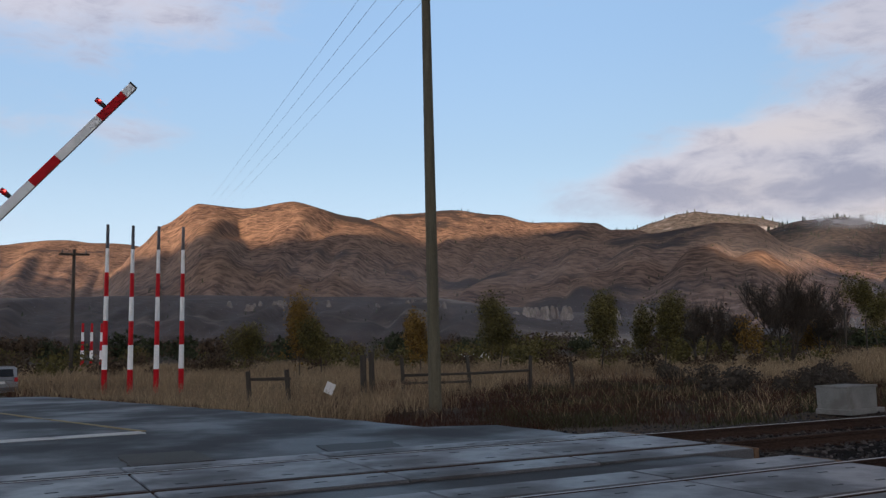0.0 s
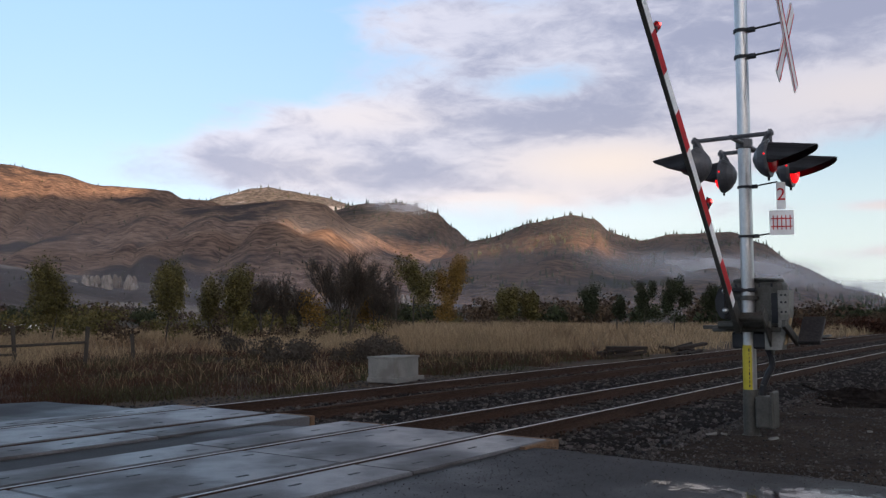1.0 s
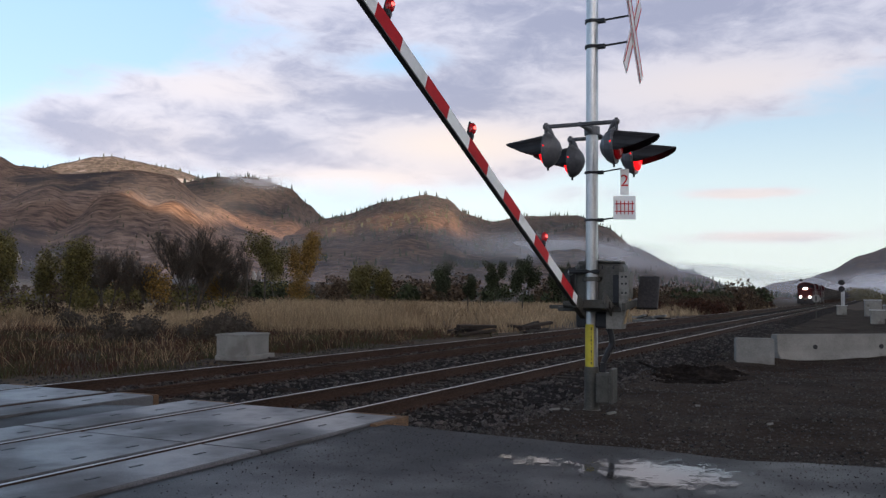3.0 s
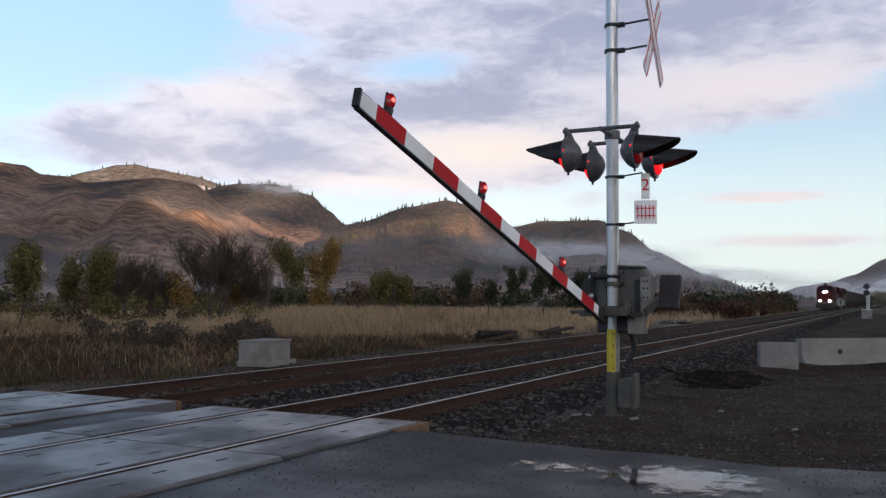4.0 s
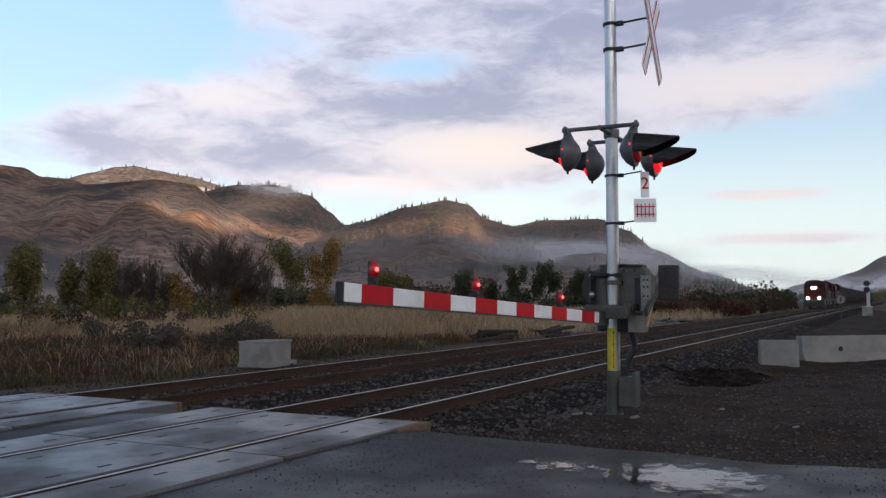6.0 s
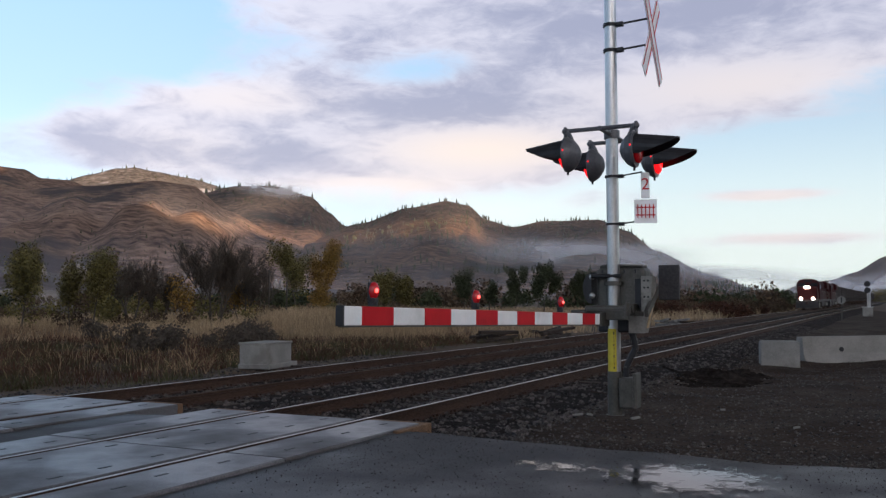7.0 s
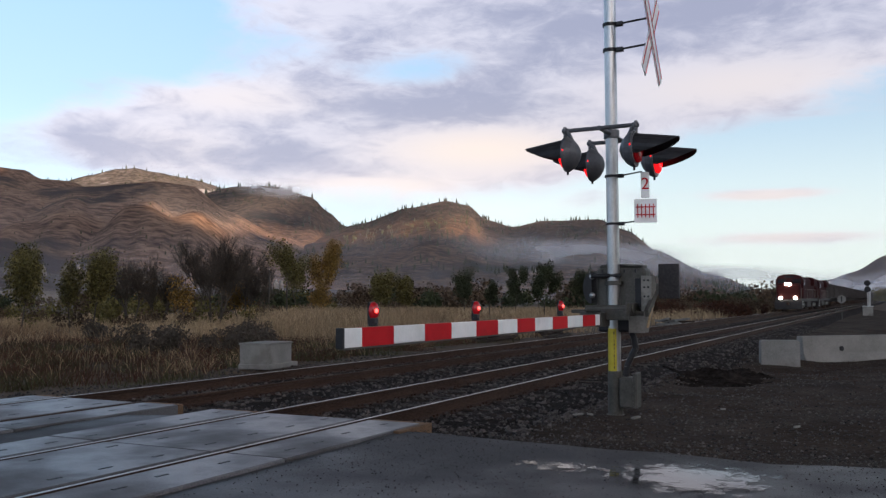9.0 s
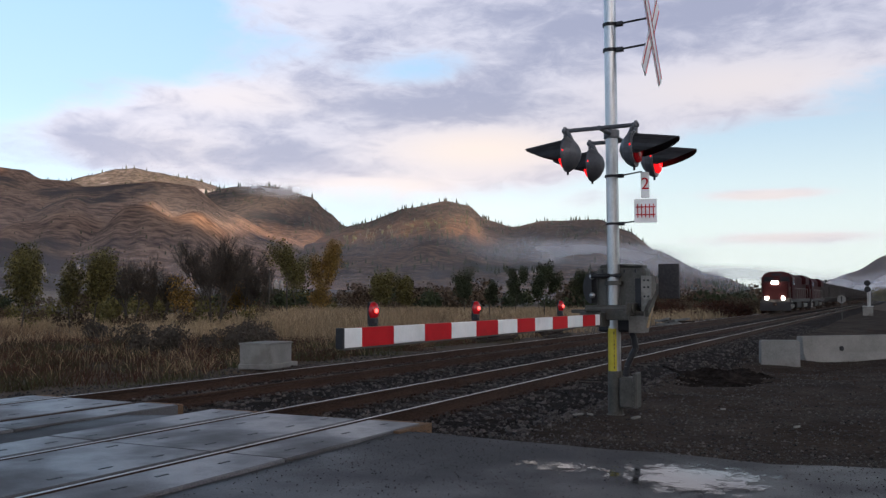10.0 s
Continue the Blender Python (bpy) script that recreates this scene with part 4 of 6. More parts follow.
def make_sun_blockers():
    """Unseen ridge and slab, added to keep the low sun from the valley floor."""
    sh = Vector((SUN_TO.x, SUN_TO.y, 0)).normalized()
    p = Vector((-sh.y, sh.x, 0))
    tan = SUN_TO.z / math.hypot(SUN_TO.x, SUN_TO.y)
    # crest heights follow from which hillsides should stay sunlit
    crest = [(-5000, 700), (-3000, 520), (-2000, 400), (-1300, 360), (-950, 380), (-700, 340), (-600, 362), (-540, 392), (-467, 425), (-376, 475), (-320, 525), (-240, 565), (-100, 640),
             (60, 620), (140, 440), (190, 250), (213, 218), (268, 228), (340, 258), (410, 290), (513, 285), (600, 255), (700, 235), (800, 250), (880, 300), (955, 498), (1050, 570), (1300, 640), (4000, 600)]
    verts, faces = [], []
    cols = 240
    for i in range(cols):
        t = -4500 + 8500 * i / (cols - 1)
        h = curve(crest, t) + 3000 * tan + 8 * fbm(t * 0.01, 0, 2)
        for j in range(9):
            s = j / 8
            d = 2200 + 1600 * s
            z = h * (1 - abs(s - 0.5) * 2) ** 0.9
            q = sh * d + p * t
            verts.append((q.x, q.y, z - 2))
    for i in range(cols - 1):
        for j in range(8):
            faces.append((i * 9 + j, i * 9 + j + 1, (i + 1) * 9 + j + 1, (i + 1) * 9 + j))
    # unseen slab added over that ridge's saddle, narrows the sunlight to a streak
    fog, fq = [], []
    for i in range(41):
        t = -20 + 1000 * i / 40
        low = 3000 * tan + curve([(-20, 560), (120, 400), (180, 305), (233, 290), (275, 266), (340, 302), (438, 360), (540, 376), (640, 366), (720, 350), (850, 338), (980, 420)], t) + 8 * fbm(t * 0.02, 4, 1)
        for j, (dd, zz) in enumerate(((-60, 0), (60, 0), (70, 420), (-70, 420))):
            q = sh * (3000 + dd) + p * t
            fog.append((q.x, q.y, low + zz))
        if i:
            k = (i - 1) * 4
            fq += [(k + j, k + (j + 1) % 4, k + 4 + (j + 1) % 4, k + 4 + j) for j in range(4)]
    raw("cloud_bank", fog, fq, "white", kind="structure", label="unseen white slab added above the ridge gap to block sun")
    raw("hill_east", verts, faces, "hill_dark", kind="structure", label="unseen ridge added to keep the low sun off the valley")


# ---------------------------------------------------------------- motions
def motions():
    gate = [(0.0, 66), (0.5, 56.7), (1.0, 48.2), (1.5, 40.8), (2.0, 33.3), (2.5, 28.2), (3.0, 23.3), (4.0, 15.4), (4.5, 11.55), (5.0, 7.9), (5.5, 4.25), (6.2, 2.6),
            (7.0, 1.4), (7.5, 0.3), (8.0, 0.0), (10.0, 0.0)]
    at = Matrix.Translation(PIVOT)
    walk(near_arm, [(t, at @ pose(0, 0, 0, -e)) for t, e in gate])
    walk(far_arm, [(t, at @ pose(0, 0, 0, -max(0.0, e * 0.755))) for t, e in gate])
    for ob, back in TRAIN:
        walk(ob, [(t, pose(TRACKS[1], 88.5 + 11.2 * (10 - t) + back, 0)) for t in (0.0, 5.0, 10.0)])


make_ground()
make_road()
make_bed()
make_rails()
make_sun_blockers()
# ---------------------------------------------------------------- more helpers for loose things
rng = random.Random(7)


def polar(az, d, z=None):
    """Place at az degrees to the left of the line, d metres off."""
    x, y = -d * math.sin(math.radians(az)), d * math.cos(math.radians(az))
    return Vector((x, y, ground_z(x, y) if z is None else z))


def leaf_cloud(name, centres, count, size, material, parent=None, label="", kind="", seed=1):
    """Many small folded leaves round the given (centre, radii) clumps."""
    r = np.random.RandomState(seed)
    vol = np.array([c[1][0] * c[1][1] * c[1][2] for c in centres]) ** 0.7
    pick = r.choice(len(centres), count, p=vol / vol.sum())
    c = np.array([tuple(k[0]) for k in centres])[pick]
    rad = np.array([tuple(k[1]) for k in centres])[pick]
    d = r.normal(size=(count, 3))
    d /= np.linalg.norm(d, axis=1)[:, None]
    p = c + d * rad * (r.rand(count, 1) ** 0.45)
    u = r.normal(size=(count, 3))
    u /= np.linalg.norm(u, axis=1)[:, None]
    v = np.cross(u, r.normal(size=(count, 3)))
    v /= np.linalg.norm(v, axis=1)[:, None] + 1e-9
    s = size * (0.6 + 0.8 * r.rand(count, 1))
    a, b = u * s, v * s * 0.6
    verts = np.stack([p - a, p - b, p + a, p + b], 1).reshape(-1, 3)
    faces = [(4 * i, 4 * i + 1, 4 * i + 2, 4 * i + 3) for i in range(count)]
    return raw(name, verts, faces, material, parent, label, kind)


def limb(verts, faces, p, q, r0, r1, sides=5):
    d = (q - p).normalized()
    u = d.orthogonal().normalized()
    w = d.cross(u)
    n = len(verts)
    for c, r in ((p, r0), (q, r1)):
        for i in range(sides):
            a = 2 * math.pi * i / sides
            verts.append(c + (u * math.cos(a) + w * math.sin(a)) * r)
    for i in range(sides):
        j = (i + 1) % sides
        faces.append((n + i, n + j, n + sides + j, n + sides + i))


def make_tree(loc, height, width, material, label, seed, leaves=1500, leaf=0.16, stems=1, bare=False, low=0.14, category="tree", name="tree"):
    t = thing(name, loc, 0, label, category, "trees beyond the line")
    r = random.Random(seed)
    verts, faces, tips = [], [], []

    def grow(p, d, length, rad, level):
        q = p
        steps = 3
        for k in range(steps):
            d = (d + Vector((r.uniform(-1, 1), r.uniform(-1, 1), r.uniform(-0.3, 0.6))) * 0.16).normalized()
            n = q + d * length / steps
            limb(verts, faces, q, n, rad * (1 - 0.25 * k), rad * (1 - 0.25 * (k + 1)), 6 if level == 0 else 4)
            q = n
            tips.append((q, level))
            if level < (4 if bare else 2) and (k > 0 or level > 0):
                for _ in range(3 if bare else 2):
                    side = Vector((r.uniform(-1, 1), r.uniform(-1, 1), r.uniform(0.2, 1.0))).normalized()
                    grow(q, (d * 0.65 + side * 0.8).normalized(), length * r.uniform(0.42, 0.62), rad * 0.45, level + 1)

    for k in range(stems):
        a = 2 * math.pi * k / max(stems, 1) + r.random()
        lean = 0.0 if stems == 1 else 0.24
        grow(Vector((0.25 * math.cos(a) * (stems > 1), 0.25 * math.sin(a) * (stems > 1), -0.4)), Vector((lean * math.cos(a), lean * math.sin(a), 1)).normalized(),
             height * (0.55 if bare else 0.8), 0.018 * height, 0)
    raw("trunk", verts, faces, "bark", t, "dark bare trunk and limbs" if bare else "")
    if leaves:
        clumps = []
        for q, lv in tips:
            if lv >= 1 and q.z > height * low:
                k = r.uniform(0.6, 1.15) * width * 0.24
                clumps.append((q, (k, k, k * 1.25)))
        for k in range(7):
            z = height * r.uniform(low + 0.05, 0.9)
            w = width * 0.5 * math.sin(math.pi * min(1, (z / height - low) / (1 - low) * 0.85 + 0.12)) * 0.6
            a = r.uniform(0, 6.3)
            clumps.append((Vector((w * math.cos(a), w * math.sin(a), z)), (width * 0.2, width * 0.2, height * 0.11)))
        leaf_cloud("crown", clumps, leaves, leaf, material, t, seed=seed)
    return t


def blades(name, pts, hmin, hmax, width, material, label, seed, lean=0.35, near=40.0):
    """Grass blades as bent two-triangle strips at the points."""
    r = np.random.RandomState(seed)
    p = np.array(pts)
    n = len(p)
    d = np.hypot(p[:, 0], p[:, 1])
    h = hmin + (hmax - hmin) * r.rand(n) ** 1.4
    w = width * np.maximum(1, d / near) * (0.6 + 0.8 * r.rand(n))
    a = r.rand(n) * 6.283
    side = np.c_[np.cos(a), np.sin(a), np.zeros(n)] * w[:, None] / 2
    tip = np.c_[r.normal(size=n) * lean * h, r.normal(size=n) * lean * h, h]
    mid = tip * np.array([0.35, 0.35, 0.6])
    verts = np.stack([p - side, p + side, p + mid + side * 0.7, p + mid - side * 0.7, p + tip], 1).reshape(-1, 3)
    faces = []
    for i in range(n):
        k = 5 * i
        faces += [(k, k + 1, k + 2, k + 3), (k + 3, k + 2, k + 4)]
    return raw(name, verts, faces, material, None, label, "stuff")


def scatter(n, az0, az1, d0, d1, keep, seed, power=1.0, clump=0.0):
    r = random.Random(seed)
    out = []
    while len(out) < n:
        az, d = r.uniform(az0, az1), d0 + (d1 - d0) * r.random() ** power
        x, y = -d * math.sin(math.radians(az)), d * math.cos(math.radians(az))
        if keep(x, y) and (not clump or fbm(x * 0.35, y * 0.35, seed) + r.uniform(-0.3, 0.3) > clump - 0.3):
            out.append((x, y, ground_z(x, y) - 0.03))
    return out


def off_road(x, y):
    return y > road_edge(x) + 0.5 + 0.4 * fbm(x * 0.8, y * 0.8) or y < road_edge(x) - road_width(x) - 1.0


# ---------------------------------------------------------------- by the line
def make_equipment_box():
    b = thing("concrete_box", (-15.95, 20.32, -0.38), 8, "pale concrete equipment box standing on gravel by the tracks", "equipment box")
    part("body", box((0, 0, 0.27), (0.85, 1.42, 0.56), 0.025), "barrier", b)
    part("lid", box((0, 0, 0.575), (0.90, 1.47, 0.06), 0.015), "barrier", b, "weathered concrete lid")
    part("base_slab", box((0.05, 0.05, -0.05), (1.0, 1.6, 0.14), 0.02), "barrier", b)


def make_barriers():
    b = thing("concrete_block", (-2.95, 26.3, -0.6), 12, "short pale concrete barrier block on dark gravel", "barrier")
    out = [(-0.3, 0), (-0.3, 0.12), (-0.17, 0.35), (-0.13, 0.84), (0.13, 0.84), (0.17, 0.35), (0.3, 0.12), (0.3, 0)]
    bm = extrude([(-0.42, 0), (-0.36, 0.84), (0.36, 0.84), (0.42, 0)], "x", -0.5, 0.5)
    bmesh.ops.bevel(bm, geom=bm.edges[:], offset=0.03, segments=2, affect="EDGES")
    part("body", bm, "barrier", b)
    w = thing("concrete_barrier", (-0.75, 29.3, -0.53), 43, "long pale concrete barrier with two round lifting holes", "barrier")
    bm = extrude(out, "x", -2.45, 2.45)
    bmesh.ops.bevel(bm, geom=bm.edges[:], offset=0.02, segments=1, affect="EDGES")
    part("body", bm, "barrier", w)
    for x in (-1.15, 1.25):
        part("lifting_hole", rod((x, -0.19, 0.47), (x, 0.19, 0.47), 0.07, None, 14), "black", w, "dark round lifting hole")


def make_spoil():
    """Very dark earth with a few dark sticks beside the ballast."""
    verts, faces = [], []
    n, k = 60, 22
    for j in range(k):
        for i in range(n):
            a = 2 * math.pi * i / n
            f = j / (k - 1)
            rr = f * (1 + 0.25 * fbm(math.cos(a) * 1.5, math.sin(a) * 1.5, 4))
            x, y = -3.15 + rr * 1.3 * math.cos(a), 18.6 + rr * 3.6 * math.sin(a)
            verts.append((x, y, max(ground_z(x, y), -0.36 if x < -3.9 else -9) + (0.08 + 0.12 * fbm(x * 1.5, y * 1.5, 8) + 0.08 * fbm(x * 5, y * 5, 3)) * (1 - f ** 2) - 0.2 * f ** 3))
    for j in range(k - 1):
        for i in range(n):
            faces.append((j * n + i, j * n + (i + 1) % n, (j + 1) * n + (i + 1) % n, (j + 1) * n + i))
    raw("burnt_heap", verts, faces, "dark_soil", label="low heap of very dark earth beside the ballast", kind="structure", smooth=True)
    lump = random.Random(12)
    for k in range(3):
        x, y = -3.2 + lump.uniform(-0.7, 0.7), 18.0 + lump.uniform(-2.2, 2.2)
        b = part("charred_stick", rod((-0.3, 0, 0), (0.3, 0, 0), 0.03, 0.02, 6), "dark_soil", None, "black stick lying on very dark earth")
        b.matrix_basis = pose(x, y, ground_z(x, y) + 0.1, 0, lump.uniform(-25, 25), lump.uniform(0, 180))
        tagged(b, category="stick", group="charred sticks")


def make_puddles():
    """Thin films of water, broken up at their rims by the rough asphalt."""
    m = M["water"]
    nt = m.node_tree
    N, L = nt.nodes.new, nt.links.new
    uv, sep, tc, nz = N("ShaderNodeUVMap"), N("ShaderNodeSeparateXYZ"), N("ShaderNodeTexCoord"), N("ShaderNodeTexNoise")
    uv.uv_map = "UVMap"
    L(uv.outputs[0], sep.inputs[0])
    L(tc.outputs["Object"], nz.inputs["Vector"])
    nz.inputs["Scale"].default_value, nz.inputs["Detail"].default_value, nz.inputs["Roughness"].default_value = 6.0, 10, 0.8
    add, mul, mr = N("ShaderNodeMath"), N("ShaderNodeMath"), N("ShaderNodeMapRange")
    mul.operation, mul.inputs[1].default_value = "MULTIPLY", 1.9
    L(nz.outputs[0], mul.inputs[0])
    add.operation = "ADD"
    L(mul.outputs[0], add.inputs[0])
    L(sep.outputs[0], add.inputs[1])
    L(add.outputs[0], mr.inputs[0])
    mr.inputs[1].default_value, mr.inputs[2].default_value = 1.14, 1.42
    L(mr.outputs[0], nt.nodes["Principled BSDF"].inputs["Alpha"])
    for cx, cy, rx, ry in ((-1.5, 7.25, 0.85, 0.8), (-2.55, 7.3, 0.7, 0.3)):
        n = 64
        ring = [(cx + rx * math.cos(6.2832 * i / n), cy + ry * math.sin(6.2832 * i / n), -0.017) for i in range(n)]
        ob = raw("puddle", [(cx, cy, -0.017)] + ring, [(0, 1 + i, 1 + (i + 1) % n) for i in range(n)], "water", kind="structure", label="shallow rain puddle on the asphalt edge mirroring the sky")
        layer = ob.data.uv_layers.new(name="UVMap")
        for lp in ob.data.loops:
            layer.data[lp.index].uv = ((0.72 if cx > -2 else 0.42) if lp.vertex_index == 0 else 0.0, 0.0)


def make_pole_line():
    p = thing("utility_pole", (-24.05, 12.4, -0.6), 0, "tall weathered wooden utility pole standing in dry grass", "utility pole", "utility poles")
    part("shaft", rod((0, 0, -0.5), (-0.12, -0.1, 14.5), 0.2, 0.13, 20), "pole", p)
    part("crossarm", box((-0.1, -0.1, 13.9), (0.12, 2.4, 0.14), 0.01), "pole", p)
    far = Vector((-1690, 355, 258))
    for k, dy in enumerate((-1.1, -0.5, 0.4, 1.1)):
        a = Vector((-24.2, 12.2 + dy, 13.45))
        w = thing("power_line", label="thin sagging overhead power line running to the hills", category="cable", group="overhead power lines")
        vs, fs = [], []
        b = far + Vector((0, k * 10 - 15, 0))
        for i in range(25):
            f = (i / 24) ** 2
            n = a.lerp(b, f) + Vector((0, 0, -14 * 4 * f * (1 - f)))
            r = 0.008 + 0.018 * f
            vs += [n + Vector((0, r, 0)), n + Vector((0, -r * 0.5, r * 0.87)), n + Vector((0, -r * 0.5, -r * 0.87))]
            if i:
                k3 = 3 * i
                fs += [(k3 - 3 + j, k3 - 3 + (j + 1) % 3, k3 + (j + 1) % 3, k3 + j) for j in range(3)]
        raw("wire", vs, fs, "black", w)
        part("insulator", rod((-24.2, 12.2 + dy, 13.3), (-24.2, 12.2 + dy, 13.5), 0.05, 0.03, 10), "lampgrey", w)
    p = thing("utility_pole", tuple(polar(84.7, 78)), 0, "wooden utility pole with a crossarm in the distance", "utility pole", "utility poles")
    part("shaft", rod((0, 0, -0.5), (0, 0, 10.3), 0.17, 0.12, 12), "oldwood", p)
    part("crossarm", box((0, 0, 9.9), (0.5, 2.3, 0.14), 0.01), "oldwood", p)
    for y in (-0.9, 0.0, 0.9):
        part("insulator", rod((0, y, 9.9), (0, y, 10.25), 0.06, 0.04, 8), "lampgrey", p)


def make_striped_post(loc, height, r, bands):
    p = thing("striped_post", loc, 0, "tall red and white banded marker post in dry grass", "marker post", "banded marker posts")
    step = height / bands
    for i in range(bands):
        part("band", rod((0, 0, i * step - (0.4 if i == 0 else 0)), (0, 0, (i + 1) * step), r * (1 - 0.07 * i), r * (1 - 0.07 * (i + 1)), 12),
             "lampgrey" if i == 6 else "red" if i % 2 == 0 else "white", p, "dull grey tip" if i == 6 else "red band" if i % 2 == 0 else "white band")
    return p


def make_posts():
    for az in (82.85, 81.4, 79.9, 78.45):
        make_striped_post(tuple(polar(az, 45)), 8.0, 0.14, 7)
    for az in (84.1, 83.6, 83.05):
        make_striped_post(tuple(polar(az, 120)), 5.6, 0.22, 5)


def make_fence():
    f = thing("fence", label="old broken rail fence in dry grass", category="fence")
    spots = [(-28.7, 9.4, 1.35), (-29.8, 8.4, 1.3), (-32.83, 13.77, 1.75), (-32.51, 14.00, 1.85), (-33.45, 15.80, 1.60), (-32.70, 18.56, 1.65), (-31.94, 20.95, 1.60), (-31.21, 22.72, 1.30)]
    for k, (x, y, h) in enumerate(spots):
        part("post", rod((x, y, -0.9), (x + rng.uniform(-0.15, 0.15), y + rng.uniform(-0.15, 0.15), -0.65 + h), 0.12 if k in (2, 3) else 0.08, None, 8), "oldwood", f)
    for (a, b, z) in ((4, 5, 0.22), (5, 6, 0.24), (4, 5, -0.1), (0, 1, 0.4)):
        part("fence_rail", rod((spots[a][0], spots[a][1], z), (spots[b][0], spots[b][1], z + rng.uniform(-0.1, 0.1)), 0.06, 0.05, 8), "oldwood", f)
    b = part("sheet_scrap", box((0, 0, 0), (0.3, 0.02, 0.4), 0.004), "white", None, "white scrap of sheet caught in the grass")
    b.matrix_basis = pose(-27.4, 10.3, 0.1, 20, 25, 60)
    tagged(b, category="litter")


def make_van():
    v = thing("suv", (-47.0, 1.3, road_z(-47.0)), 13, "silver sport utility car driving away on the road", "car")
    out = [(0.0, 0.35), (-0.02, 0.95), (0.12, 1.05), (0.3, 1.62), (0.55, 1.72), (2.7, 1.7), (3.4, 1.12), (4.5, 1.0), (4.6, 0.4), (4.4, 0.3), (0.15, 0.3)]
    v.scale = (0.88, 0.88, 0.88)
    bm = extrude([(-a, b) for a, b in out], "y", -0.92, 0.92)
    bmesh.ops.bevel(bm, geom=bm.edges[:], offset=0.06, segments=2, affect="EDGES")
    part("body", bm, "silver", v)
    part("rear_window", box((-0.17, 0, 1.36), (0.06, 1.4, 0.42), 0.02, rot=pose(0, 0, 0, 0, -18).to_3x3().to_4x4()), "glass", v)
    part("bumper", box((0.03, 0, 0.5), (0.14, 1.8, 0.2), 0.04), "lampgrey", v, "grey plastic bumper")
    part("plate", box((0.03, 0, 0.85), (0.03, 0.5, 0.14), 0.005), "white", v)
    for y in (-0.8, 0.8):
        part("tail_lamp", box((0.0, y, 1.0), (0.1, 0.16, 0.24), 0.02), "lens_dim", v, "red tail lamp")
        part("side_window", box((-1.6, y * 1.16, 1.38), (2.0, 0.03, 0.4), 0.01), "glass", v)
        for x in (-0.85, -3.7):
            w = part("wheel", rod((x, y * 1.0, 0.34), (x, y * 1.17, 0.34), 0.34, None, 20), "rubber", v)
            part("rim", rod((x, y * 1.17, 0.34), (x, y * 1.18, 0.34), 0.2, None, 14), "silver", w)


def make_far_cars():
    for az, d, label in ((60.2, 130, "white parked car far off beyond the grass"), (61.5, 140, "dark parked truck far off beyond the grass")):
        p = polar(az, d)
        c = thing("parked_car", tuple(p), 70, label, "car", "far parked cars")
        out = [(-2.2, 0.3), (-2.2, 0.95), (-1.3, 1.0), (-0.8, 1.5), (0.9, 1.5), (1.5, 0.95), (2.2, 0.85), (2.2, 0.3)]
        part("body", extrude(out, "y", -0.9, 0.9), "white" if az < 61 else "greybox", c)
        part("window", box((0.05, 0, 1.25), (1.9, 1.84, 0.35), 0.02), "glass", c)
        for x in (-1.4, 1.4):
            for y in (-0.85, 0.85):
                part("wheel", rod((x, y - 0.1, 0.33), (x, y + 0.1, 0.33), 0.33, None, 12), "rubber", c)


def make_piles():
    for loc, n, ln, material, label in (((-17.4, 39.3), 7, 2.4, "timber", "stack of old timber sleepers in the weeds"), ((-16.3, 45.5), 8, 2.5, "timber", "stack of old timber sleepers in the weeds"),
                                        ((-14.6, 66.0), 9, 2.0, "barrier", "pile of pale broken boards and scrap by the track")):
        z = ground_z(*loc)
        p = thing("scrap_pile", (*loc, z), 0, label, "scrap pile", "piles beside the line")
        for k in range(n):
            b = part("sleeper" if material == "timber" else "scrap_board", box((0, 0, 0), (0.22, ln, 0.15), 0.015), material if k % 3 else "timber", p)
            b.matrix_basis = pose(rng.uniform(-0.6, 0.6), rng.uniform(-0.5, 0.5), 0.1 + 0.15 * (k // 3), rng.uniform(-7, 7), rng.uniform(-14, 14), rng.uniform(-35, 35) + (60 if material != "timber" else 0))


